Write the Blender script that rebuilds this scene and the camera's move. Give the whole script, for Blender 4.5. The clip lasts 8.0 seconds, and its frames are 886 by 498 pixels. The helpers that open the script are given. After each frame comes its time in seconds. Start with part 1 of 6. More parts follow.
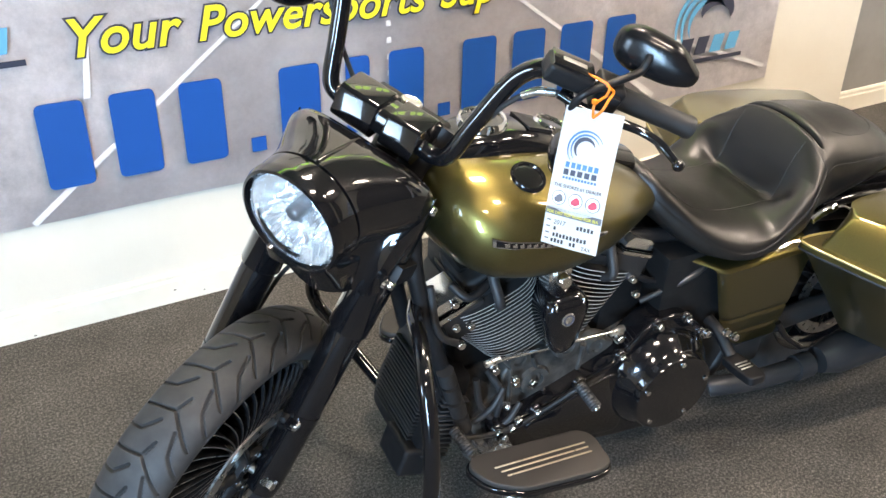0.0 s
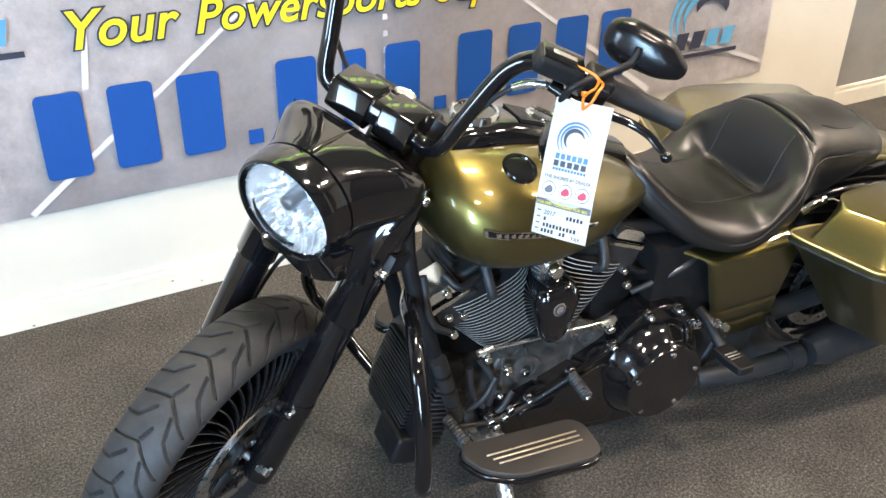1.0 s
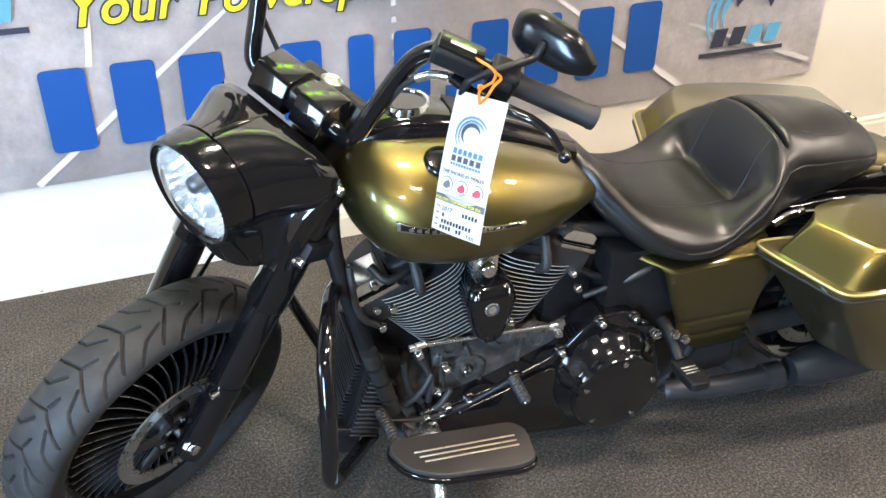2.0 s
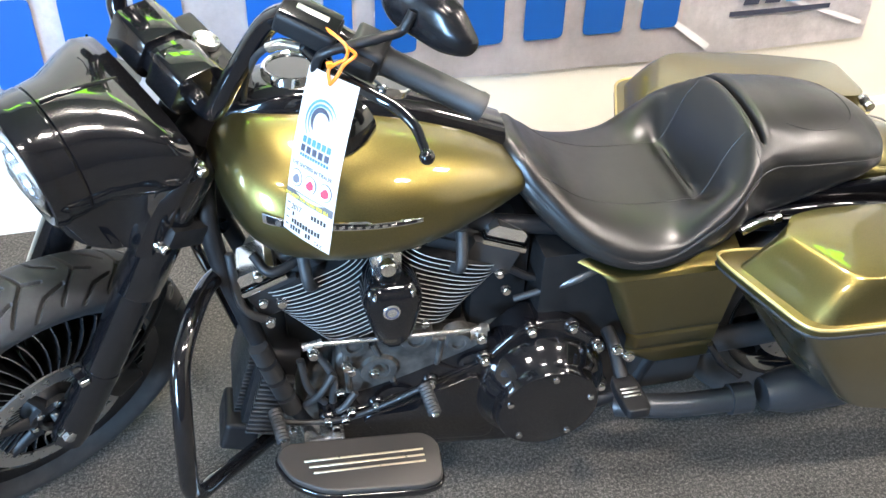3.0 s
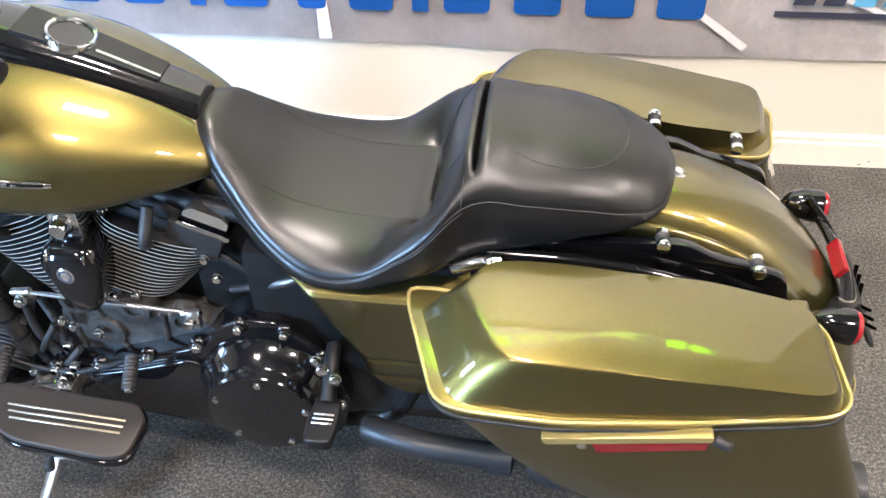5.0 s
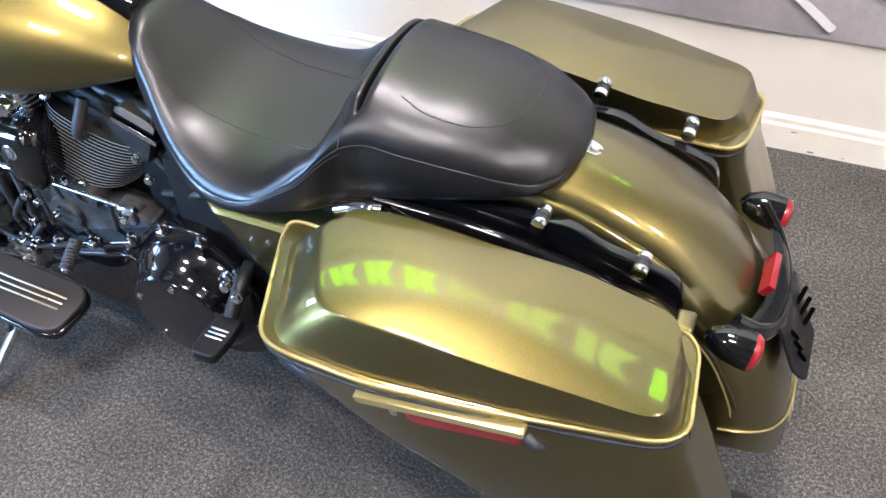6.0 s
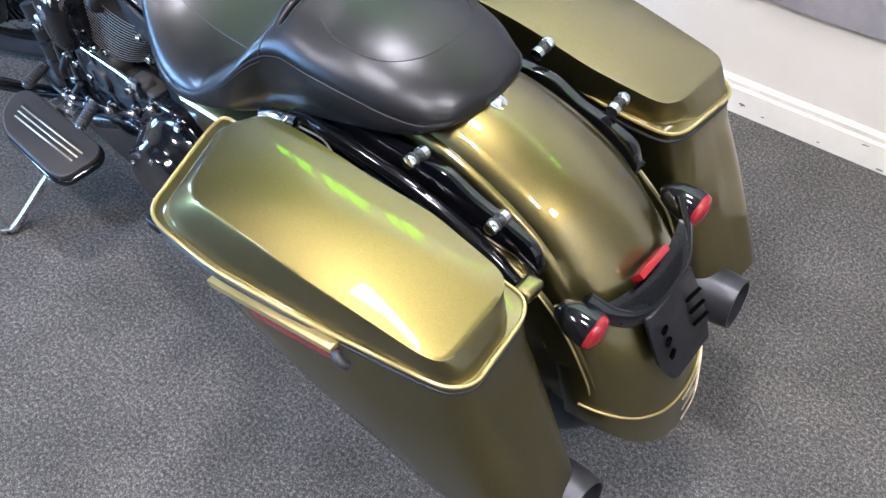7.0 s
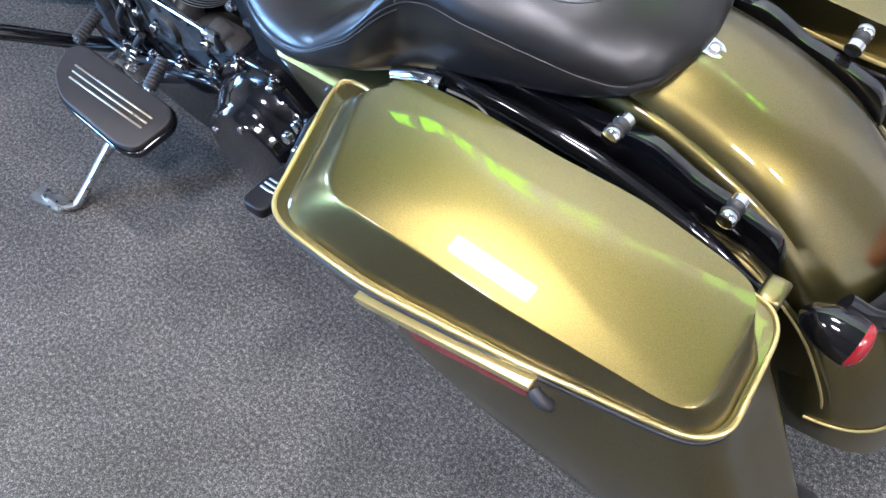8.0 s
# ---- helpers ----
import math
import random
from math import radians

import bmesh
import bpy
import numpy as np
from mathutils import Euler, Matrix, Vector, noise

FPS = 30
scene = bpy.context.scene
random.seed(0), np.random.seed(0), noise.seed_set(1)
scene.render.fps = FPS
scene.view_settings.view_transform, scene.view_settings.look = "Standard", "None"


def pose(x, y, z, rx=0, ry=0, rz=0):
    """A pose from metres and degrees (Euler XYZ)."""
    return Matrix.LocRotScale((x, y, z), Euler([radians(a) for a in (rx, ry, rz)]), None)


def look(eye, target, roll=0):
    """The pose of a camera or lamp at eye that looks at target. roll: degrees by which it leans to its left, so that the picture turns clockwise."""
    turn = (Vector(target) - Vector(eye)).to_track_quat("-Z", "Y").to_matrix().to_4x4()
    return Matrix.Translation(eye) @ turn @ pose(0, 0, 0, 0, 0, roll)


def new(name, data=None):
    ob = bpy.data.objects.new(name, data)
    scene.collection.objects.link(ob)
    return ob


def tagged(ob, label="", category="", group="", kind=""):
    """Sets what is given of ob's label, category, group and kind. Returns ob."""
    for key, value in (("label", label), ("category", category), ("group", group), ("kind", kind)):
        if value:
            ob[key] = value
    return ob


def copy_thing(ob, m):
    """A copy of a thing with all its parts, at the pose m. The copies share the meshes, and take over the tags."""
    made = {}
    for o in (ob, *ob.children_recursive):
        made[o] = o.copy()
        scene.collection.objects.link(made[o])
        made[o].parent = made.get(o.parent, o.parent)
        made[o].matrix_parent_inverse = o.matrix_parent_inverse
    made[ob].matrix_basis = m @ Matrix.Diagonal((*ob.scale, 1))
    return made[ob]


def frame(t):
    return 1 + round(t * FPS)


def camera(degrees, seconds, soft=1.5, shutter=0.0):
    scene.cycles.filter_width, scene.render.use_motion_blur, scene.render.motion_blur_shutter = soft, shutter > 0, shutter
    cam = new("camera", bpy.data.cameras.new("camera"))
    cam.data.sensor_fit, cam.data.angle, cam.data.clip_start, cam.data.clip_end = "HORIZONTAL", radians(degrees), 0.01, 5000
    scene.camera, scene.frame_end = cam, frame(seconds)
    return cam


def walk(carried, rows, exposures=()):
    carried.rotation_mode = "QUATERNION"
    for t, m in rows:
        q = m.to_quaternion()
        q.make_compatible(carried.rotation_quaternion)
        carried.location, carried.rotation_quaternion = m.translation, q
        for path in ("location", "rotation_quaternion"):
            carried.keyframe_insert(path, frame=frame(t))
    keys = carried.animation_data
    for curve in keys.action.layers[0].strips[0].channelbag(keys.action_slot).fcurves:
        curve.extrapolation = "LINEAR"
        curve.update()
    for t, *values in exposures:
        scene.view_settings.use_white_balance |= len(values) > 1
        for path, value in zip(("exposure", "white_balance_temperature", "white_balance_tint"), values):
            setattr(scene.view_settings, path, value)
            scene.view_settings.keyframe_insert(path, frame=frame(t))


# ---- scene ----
cam = camera(53.5, 8.0)
PATH = [
    (0, (-0.323, -1.343, 1.62), (0.501, 0.182, 0.622), 0.3),
    (0.5, (-0.327, -1.35, 1.619), (0.498, 0.17, 0.614), 0.5),
    (1, (-0.324, -1.371, 1.624), (0.499, 0.148, 0.616), 0.5),
    (1.5, (-0.22, -1.441, 1.614), (0.593, 0.087, 0.613), 0.6),
    (1.7, (-0.12, -1.495, 1.625), (0.619, 0.065, 0.615), 0.3),
    (2.8, (0.288, -1.357, 1.571), (0.726, 0.237, 0.444), 0.3),
    (3, (0.391, -1.33, 1.581), (0.814, 0.245, 0.423), 0.5),
    (3.5, (0.674, -1.415, 1.592), (0.928, 0.201, 0.442), 0.2),
    (4, (0.869, -1.411, 1.582), (0.957, 0.208, 0.412), -1.9),
    (4.5, (1.089, -1.253, 1.548), (1.126, 0.326, 0.32), -0.1),
    (4.7, (1.192, -1.23, 1.55), (1.177, 0.338, 0.309), 0.4),
    (5.8, (1.728, -1.184, 1.546), (1.226, 0.26, 0.257), -2.0),
    (6, (1.776, -1.076, 1.528), (1.272, 0.307, 0.174), 0.2),
    (6.5, (1.982, -0.931, 1.533), (1.373, 0.378, 0.15), 0.2),
    (7, (2.186, -0.913, 1.563), (1.376, 0.197, 0.11), 1.5),
    (7.5, (2.166, -0.891, 1.495), (1.327, 0.165, 0.018), 1.2),
    (8, (1.864, -0.823, 1.429), (1.095, 0.129, -0.153), -3.3),
]
walk(cam, [(t, look(eye, target, roll)) for t, eye, target, roll in PATH],
     [(0.0, -0.16, 7300, 18), (1.5, -0.18, 7300, 18), (2.8, 0.34, 6550, 15), (3.5, 0.63, 6350, 16), (4.7, 0.36, 6500, 18), (5.8, 0.06, 6150, 22), (6.5, -0.03, 5600, 21), (8.0, 0.08, 5500, 21)])

# ---- world and lights ----
world = bpy.data.worlds.new("world")
scene.world = world
world.use_nodes = True
wn = world.node_tree
sky = wn.nodes.new("ShaderNodeTexSky")
sky.sky_type, sky.sun_disc = "NISHITA", False
sky.sun_elevation, sky.sun_rotation = radians(48), radians(200)
wn.links.new(sky.outputs[0], wn.nodes["Background"].inputs[0])
wn.nodes["Background"].inputs[1].default_value = 0.12


def area_lamp(name, where, target, sx, sy, watts, colour, spread=180):
    la = bpy.data.lights.new(name, "AREA")
    la.shape, la.size, la.size_y, la.energy, la.color = "RECTANGLE", sx, sy, watts, colour
    la.spread = radians(spread)
    ob = new(name, la)
    ob.matrix_world = look(where, target)
    return ob


# daylight standing in each opening of the glazed shop front
for wy, watts in ((-3.10, 9), (-0.62, 22)):
    area_lamp("window_daylight", (-4.55, wy, 1.80), (0.0, wy, 1.75), 1.15, 1.15, watts, (0.44, 0.71, 1.0), 56)
area_lamp("window_daylight", (-3.5, -4.26, 1.40), (0.9, -0.4, 1.0), 1.1, 2.2, 240, (0.36, 0.66, 1.0), 100)


# ---- materials ----
def material(name, colour, rough=0.5, metal=0.0, coat=0.0, spec=0.5, coat_rough=0.03):
    m = bpy.data.materials.new(name)
    m.use_nodes = True
    b = m.node_tree.nodes["Principled BSDF"]
    b.inputs["Base Color"].default_value = (*colour, 1)
    b.inputs["Roughness"].default_value = rough
    b.inputs["Metallic"].default_value = metal
    b.inputs["Coat Weight"].default_value = coat
    b.inputs["Coat Roughness"].default_value = coat_rough
    b.inputs["Specular IOR Level"].default_value = spec
    return m


def node(m, kind, **inputs):
    n = m.node_tree.nodes.new(kind)
    for key, value in inputs.items():
        n.inputs[key.replace("_", " ")].default_value = value
    return n


def link(m, a, b):
    m.node_tree.links.new(a, b)


def bsdf(m):
    return m.node_tree.nodes["Principled BSDF"]


def noise_tex(m, scale, detail=4.0, rough=0.6):
    tc = node(m, "ShaderNodeTexCoord")
    n = node(m, "ShaderNodeTexNoise", Scale=scale, Detail=detail, Roughness=rough)
    link(m, tc.outputs["Object"], n.inputs["Vector"])
    return n


def mottled(m, c1, c2, scale, lo=0.35, hi=0.65, detail=4.0):
    """Base colour that wanders between two tones."""
    n = noise_tex(m, scale, detail)
    r = node(m, "ShaderNodeValToRGB")
    r.color_ramp.elements[0].position, r.color_ramp.elements[0].color = lo, (*c1, 1)
    r.color_ramp.elements[1].position, r.color_ramp.elements[1].color = hi, (*c2, 1)
    link(m, n.outputs["Fac"], r.inputs["Fac"])
    link(m, r.outputs["Color"], bsdf(m).inputs["Base Color"])
    return r


def bumped(m, scale, strength, distance, detail=3.0):
    n = noise_tex(m, scale, detail)
    b = node(m, "ShaderNodeBump", Strength=strength, Distance=distance)
    link(m, n.outputs["Fac"], b.inputs["Height"])
    link(m, b.outputs["Normal"], bsdf(m).inputs["Normal"])


def rough_wear(m, scale, lo, hi):
    n = noise_tex(m, scale, 5.0)
    r = node(m, "ShaderNodeMapRange")
    r.inputs["From Min"].default_value, r.inputs["From Max"].default_value = 0.3, 0.7
    r.inputs["To Min"].default_value, r.inputs["To Max"].default_value = lo, hi
    link(m, n.outputs["Fac"], r.inputs["Value"])
    link(m, r.outputs["Result"], bsdf(m).inputs["Roughness"])


OLIVE = material("olive gold metallic paint", (0.160, 0.125, 0.034), 0.37, 1.0, 1.0, coat_rough=0.02)
mottled(OLIVE, (0.142, 0.111, 0.028), (0.188, 0.146, 0.040), 900, 0.4, 0.6, 2.0)


def green_ground(m, share):
    """A dark green ground coat under the gold flake."""
    g = node(m, "ShaderNodeBsdfPrincipled")
    g.inputs["Base Color"].default_value = (0.016, 0.022, 0.011, 1)
    g.inputs["Roughness"].default_value = 0.5
    g.inputs["Coat Weight"].default_value, g.inputs["Coat Roughness"].default_value = 1.0, 0.02
    mix = node(m, "ShaderNodeMixShader")
    mix.inputs[0].default_value = share
    link(m, bsdf(m).outputs[0], mix.inputs[1])
    link(m, g.outputs[0], mix.inputs[2])
    link(m, mix.outputs[0], m.node_tree.nodes["Material Output"].inputs[0])


green_ground(OLIVE, 0.15)
BLACK = material("gloss black paint", (0.004, 0.004, 0.005), 0.16, 0.0, 1.0, spec=0.12)
rough_wear(BLACK, 14, 0.12, 0.24)
SEMI = material("semi-gloss black plastic", (0.005, 0.005, 0.006), 0.22, spec=0.35)
rough_wear(SEMI, 20, 0.18, 0.28)
SATIN = material("satin black metal", (0.008, 0.008, 0.009), 0.42, spec=0.3)
rough_wear(SATIN, 25, 0.34, 0.55)
CASE = material("wrinkle black engine casing", (0.016, 0.016, 0.017), 0.5, spec=0.35)
rough_wear(CASE, 18, 0.4, 0.65)
bumped(CASE, 400, 0.25, 0.001)
LEATHER = material("black seat vinyl", (0.0075, 0.0070, 0.0068), 0.32, spec=0.5)
rough_wear(LEATHER, 60, 0.29, 0.37)
bumped(LEATHER, 700, 0.18, 0.0006)
SEAM = material("seam thread", (0.020, 0.019, 0.019), 0.5)
ENGINEGREY = material("grey engine casing", (0.062, 0.060, 0.057), 0.42, 0.3)
rough_wear(ENGINEGREY, 30, 0.35, 0.6)
mottled(ENGINEGREY, (0.030, 0.029, 0.028), (0.085, 0.081, 0.075), 28)
bumped(ENGINEGREY, 220, 0.3, 0.001)
RUBBER = material("tyre rubber", (0.022, 0.022, 0.023), 0.62)
mottled(RUBBER, (0.018, 0.018, 0.019), (0.032, 0.031, 0.031), 30)
bumped(RUBBER, 500, 0.15, 0.0006)
GRIP = material("grip rubber", (0.016, 0.016, 0.017), 0.55)
bumped(GRIP, 350, 0.2, 0.0006)
CHROME = material("chrome", (0.72, 0.72, 0.73), 0.10, 1.0)
FINEDGE = material("machined fin edge", (0.62, 0.61, 0.59), 0.40, 0.5)
SILVER = material("polished casting", (0.84, 0.84, 0.83), 0.16, 0.97)
PAD = material("footboard rubber", (0.028, 0.024, 0.021), 0.6)
bumped(PAD, 350, 0.2, 0.0006)
STRIP = material("warm metal strip", (0.66, 0.57, 0.42), 0.32, 0.9)
rough_wear(STRIP, 60, 0.25, 0.45)
STEEL = material("brushed steel", (0.62, 0.61, 0.59), 0.32, 1.0)
rough_wear(STEEL, 60, 0.22, 0.42)
DARKSTEEL = material("dark steel", (0.16, 0.16, 0.165), 0.34, 0.9)
RED = material("red reflector lens", (0.24, 0.008, 0.012), 0.18, 0.0, 0.4)
VOID = material("painted slot and joint dark", (0.002, 0.002, 0.002), 0.9, spec=0.0)
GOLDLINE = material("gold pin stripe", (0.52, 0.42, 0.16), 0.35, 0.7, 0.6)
# shade of the engine gaps is put into this near-black colour
SHADEBLACK = material("filler black with shade in the colour", (0.006, 0.006, 0.0065), 0.55, spec=0.25)
rough_wear(SHADEBLACK, 20, 0.45, 0.7)
GREY = material("exhaust ceramic black", (0.03, 0.031, 0.034), 0.36, 0.3)
rough_wear(GREY, 20, 0.28, 0.5)
MIRROR = material("mirror glass", (0.9, 0.9, 0.9), 0.02, 1.0)
REFLECTOR = material("headlamp reflector", (0.94, 0.95, 0.97), 0.18, 0.86)
ORANGE = material("orange plastic tie", (0.80, 0.19, 0.012), 0.4)
CARD = material("white tag card", (0.82, 0.82, 0.81), 0.35)
INK = material("printing ink", (0.03, 0.035, 0.06), 0.5)
PEN = material("black pen ink", (0.02, 0.02, 0.025), 0.5)
INKBLUE = material("blue ink", (0.045, 0.17, 0.36), 0.5)
INKRED = material("red ink", (0.45, 0.03, 0.06), 0.5)
INKGREY = material("grey ink", (0.1, 0.1, 0.12), 0.5)
YELLOW = material("yellow ink", (0.83, 0.72, 0.03), 0.5)
BLUE = material("banner blue", (0.005, 0.075, 0.31), 0.4)
SKYBLUE = material("banner light blue", (0.10, 0.36, 0.58), 0.4)
LINEWHITE = material("banner road line", (0.72, 0.71, 0.71), 0.45)
BANNER = material("printed banner vinyl", (0.42, 0.40, 0.41), 0.42)


def banner_nodes():
    """A faded road picture: smooth asphalt between two edges, stony ground outside them."""
    m = BANNER
    tc = node(m, "ShaderNodeTexCoord")
    sep = node(m, "ShaderNodeSeparateXYZ")
    link(m, tc.outputs["Object"], sep.inputs[0])

    def calc(op, a, b):
        n = node(m, "ShaderNodeMath")
        n.operation = op
        for k, v in enumerate((a, b)):
            if isinstance(v, (int, float)):
                n.inputs[k].default_value = v
            else:
                link(m, v, n.inputs[k])
        return n.outputs[0]
    left = calc("SUBTRACT", calc("SUBTRACT", sep.outputs["Z"], 0.60), calc("MULTIPLY", sep.outputs["X"], 0.763))
    right = calc("SUBTRACT", calc("ADD", sep.outputs["Z"], calc("MULTIPLY", sep.outputs["X"], 0.701)), 1.82)
    side = node(m, "ShaderNodeMapRange")
    side.inputs["From Min"].default_value, side.inputs["From Max"].default_value = -0.03, 0.10
    link(m, calc("MAXIMUM", left, right), side.inputs["Value"])
    stones, fine, broad = noise_tex(m, 16, 8.0, 0.78), noise_tex(m, 60, 4.0, 0.7), noise_tex(m, 2.6, 4.0, 0.6)
    rough = calc("ADD", calc("MULTIPLY", stones.outputs["Fac"], 0.75), calc("MULTIPLY", broad.outputs["Fac"], 0.5))
    smooth = calc("ADD", calc("MULTIPLY", fine.outputs["Fac"], 0.16), calc("MULTIPLY", broad.outputs["Fac"], 0.72))
    mix = node(m, "ShaderNodeMix")
    link(m, side.outputs["Result"], mix.inputs[0])
    link(m, smooth, mix.inputs[2])
    link(m, rough, mix.inputs[3])
    ramp = node(m, "ShaderNodeValToRGB")
    ramp.color_ramp.elements[0].position, ramp.color_ramp.elements[0].color = 0.33, (0.42, 0.395, 0.405, 1)
    ramp.color_ramp.elements[1].position, ramp.color_ramp.elements[1].color = 0.80, (0.86, 0.82, 0.83, 1)
    link(m, mix.outputs[0], ramp.inputs["Fac"])
    link(m, ramp.outputs["Color"], bsdf(m).inputs["Base Color"])


banner_nodes()
bumped(BANNER, 2.0, 0.3, 0.02, 1.0)
WALL = material("cream wall paint", (0.72, 0.675, 0.58), 0.6)
mottled(WALL, (0.70, 0.655, 0.56), (0.74, 0.695, 0.60), 3.0)
bumped(WALL, 130, 0.10, 0.002)
GREYWALL = material("grey wall paint", (0.26, 0.25, 0.235), 0.6)
mottled(GREYWALL, (0.24, 0.23, 0.215), (0.285, 0.275, 0.26), 4.0)
bumped(GREYWALL, 130, 0.10, 0.002)
TRIM = material("cream trim paint", (0.80, 0.75, 0.63), 0.42)
mottled(TRIM, (0.76, 0.71, 0.59), (0.82, 0.775, 0.66), 6.0)
CEILING = material("grey ceiling tile", (0.24, 0.235, 0.23), 0.85)
mottled(CEILING, (0.21, 0.205, 0.20), (0.27, 0.265, 0.26), 60)
# unseen wall; its dark colour stands in for a dim showroom in reflections
DIMWALL = material("unseen wall darkened as a dim room", (0.07, 0.069, 0.068), 0.6)
mottled(DIMWALL, (0.06, 0.059, 0.058), (0.08, 0.079, 0.078), 4.0)
ALU = material("window frame aluminium", (0.35, 0.35, 0.34), 0.4, 0.8)
LAWN = material("lawn", (0.12, 0.26, 0.03), 0.8)
mottled(LAWN, (0.08, 0.19, 0.02), (0.17, 0.33, 0.04), 1.5)
CARPET = material("charcoal loop carpet", (0.06, 0.06, 0.065), 0.95, spec=0.1)


def carpet_nodes():
    m = CARPET
    fine = noise_tex(m, 360, 3.0, 0.75)
    clump = noise_tex(m, 135, 3.0, 0.65)
    broad = noise_tex(m, 4, 4.0)
    both = node(m, "ShaderNodeMix")
    both.inputs[0].default_value = 0.40
    link(m, fine.outputs["Fac"], both.inputs[2])
    link(m, clump.outputs["Fac"], both.inputs[3])
    ramp = node(m, "ShaderNodeValToRGB")
    ramp.color_ramp.elements[0].position, ramp.color_ramp.elements[0].color = 0.37, (0.018, 0.0173, 0.016, 1)
    ramp.color_ramp.elements[1].position, ramp.color_ramp.elements[1].color = 0.65, (0.28, 0.262, 0.232, 1)
    mid = ramp.color_ramp.elements.new(0.51)
    mid.color = (0.075, 0.0715, 0.065, 1)
    link(m, both.outputs[0], ramp.inputs["Fac"])
    shade = node(m, "ShaderNodeMapRange")
    shade.inputs["From Min"].default_value, shade.inputs["From Max"].default_value = 0.3, 0.7
    shade.inputs["To Min"].default_value, shade.inputs["To Max"].default_value = 0.78, 1.18
    link(m, broad.outputs["Fac"], shade.inputs["Value"])
    mul = node(m, "ShaderNodeVectorMath")
    mul.operation = "SCALE"
    link(m, ramp.outputs["Color"], mul.inputs[0])
    link(m, shade.outputs["Result"], mul.inputs["Scale"])
    link(m, mul.outputs["Vector"], bsdf(m).inputs["Base Color"])
    bump = node(m, "ShaderNodeBump", Strength=0.6, Distance=0.003)
    link(m, both.outputs[0], bump.inputs["Height"])
    link(m, bump.outputs["Normal"], bsdf(m).inputs["Normal"])


carpet_nodes()


def glowing(name, colour, strength):
    m = bpy.data.materials.new(name)
    m.use_nodes = True
    e = m.node_tree.nodes.new("ShaderNodeEmission")
    e.inputs["Color"].default_value, e.inputs["Strength"].default_value = (*colour, 1), strength
    m.node_tree.links.new(e.outputs[0], m.node_tree.nodes["Material Output"].inputs[0])
    return m


PANEL = glowing("lit ceiling diffuser", (1.0, 0.92, 0.81), 235.0)

SIGNGREEN = glowing("lit green sign", (0.32, 0.95, 0.02), 16.0)
SIGNPALE = glowing("lit pale sign", (0.56, 0.95, 0.20), 9.0)


def glass(name):
    m = material(name, (1, 1, 1), 0.0)
    bsdf(m).inputs["Transmission Weight"].default_value = 1.0
    bsdf(m).inputs["IOR"].default_value = 1.45
    return m


GLASS = glass("clear glass")


# ---- mesh helpers ----
def curve_values(xs, ys, x):
    """A smooth curve through (xs, ys)."""
    xs, ys = np.asarray(xs, float), np.asarray(ys, float)
    d = np.gradient(ys, xs)
    i = int(np.clip(np.searchsorted(xs, x) - 1, 0, len(xs) - 2))
    h = xs[i + 1] - xs[i]
    t = min(max((x - xs[i]) / h, 0.0), 1.0)
    a, b = (1 + 2 * t) * (1 - t) ** 2, t * t * (3 - 2 * t)
    return a * ys[i] + t * (1 - t) ** 2 * h * d[i] + b * ys[i + 1] + t * t * (t - 1) * h * d[i + 1]


def smooth_path(pts, steps=6):
    """Catmull-Rom through the points."""
    p = [Vector(q) for q in pts]
    if len(p) < 3:
        return p
    p = [p[0] * 2 - p[1]] + p + [p[-1] * 2 - p[-2]]
    out = []
    for i in range(1, len(p) - 2):
        for k in range(steps):
            t = k / steps
            out.append(0.5 * (2 * p[i] + (p[i + 1] - p[i - 1]) * t + (2 * p[i - 1] - 5 * p[i] + 4 * p[i + 1] - p[i + 2]) * t * t
                              + (3 * p[i] - p[i - 1] - 3 * p[i + 1] + p[i + 2]) * t ** 3))
    out.append(p[-2])
    return out


def rings(bm, loops, caps=True, closed=False):
    """Skins a row of closed loops with the same count of points."""
    rows = [[bm.verts.new(q) for q in lp] for lp in loops]
    n = len(rows[0])
    for a, b in zip(rows, rows[1:] + rows[:1] if closed else rows[1:]):
        for i in range(n):
            bm.faces.new((a[i], a[(i + 1) % n], b[(i + 1) % n], b[i]))
    if caps and not closed:
        bm.faces.new(rows[0][::-1])
        bm.faces.new(rows[-1])
    return bm


def sheet(bm, rows):
    """An open grid of points."""
    vs = [[bm.verts.new(q) for q in r] for r in rows]
    for a, b in zip(vs, vs[1:]):
        for i in range(len(a) - 1):
            bm.faces.new((a[i], a[i + 1], b[i + 1], b[i]))
    return bm


def tube(bm, pts, r, n=12, steps=6, closed=False, flat=1.0):
    path = smooth_path(pts, steps) if steps > 1 else [Vector(q) for q in pts]
    rs = r if callable(r) else (lambda t: r)
    tang = [((path[min(i + 1, len(path) - 1)]) - path[max(i - 1, 0)]).normalized() for i in range(len(path))]
    side = tang[0].orthogonal().normalized()
    loops = []
    for i, q in enumerate(path):
        side = (side - tang[i] * side.dot(tang[i])).normalized()
        up = tang[i].cross(side)
        rr = rs(i / max(len(path) - 1, 1))
        loops.append([q + rr * (math.cos(a) * side + flat * math.sin(a) * up) for a in (2 * math.pi * k / n for k in range(n))])
    return rings(bm, loops, True, closed)


def revolve(bm, profile, centre, axis, n=48, closed=False, caps=True):
    """Turns a profile of (radius, distance along the axis) round the axis."""
    axis = Vector(axis).normalized()
    a = axis.orthogonal().normalized()
    b = axis.cross(a)
    c = Vector(centre)
    loops = [[c + axis * h + max(r, 1e-4) * (math.cos(t) * a + math.sin(t) * b) for t in (2 * math.pi * k / n for k in range(n))] for r, h in profile]
    return rings(bm, loops, caps, closed)


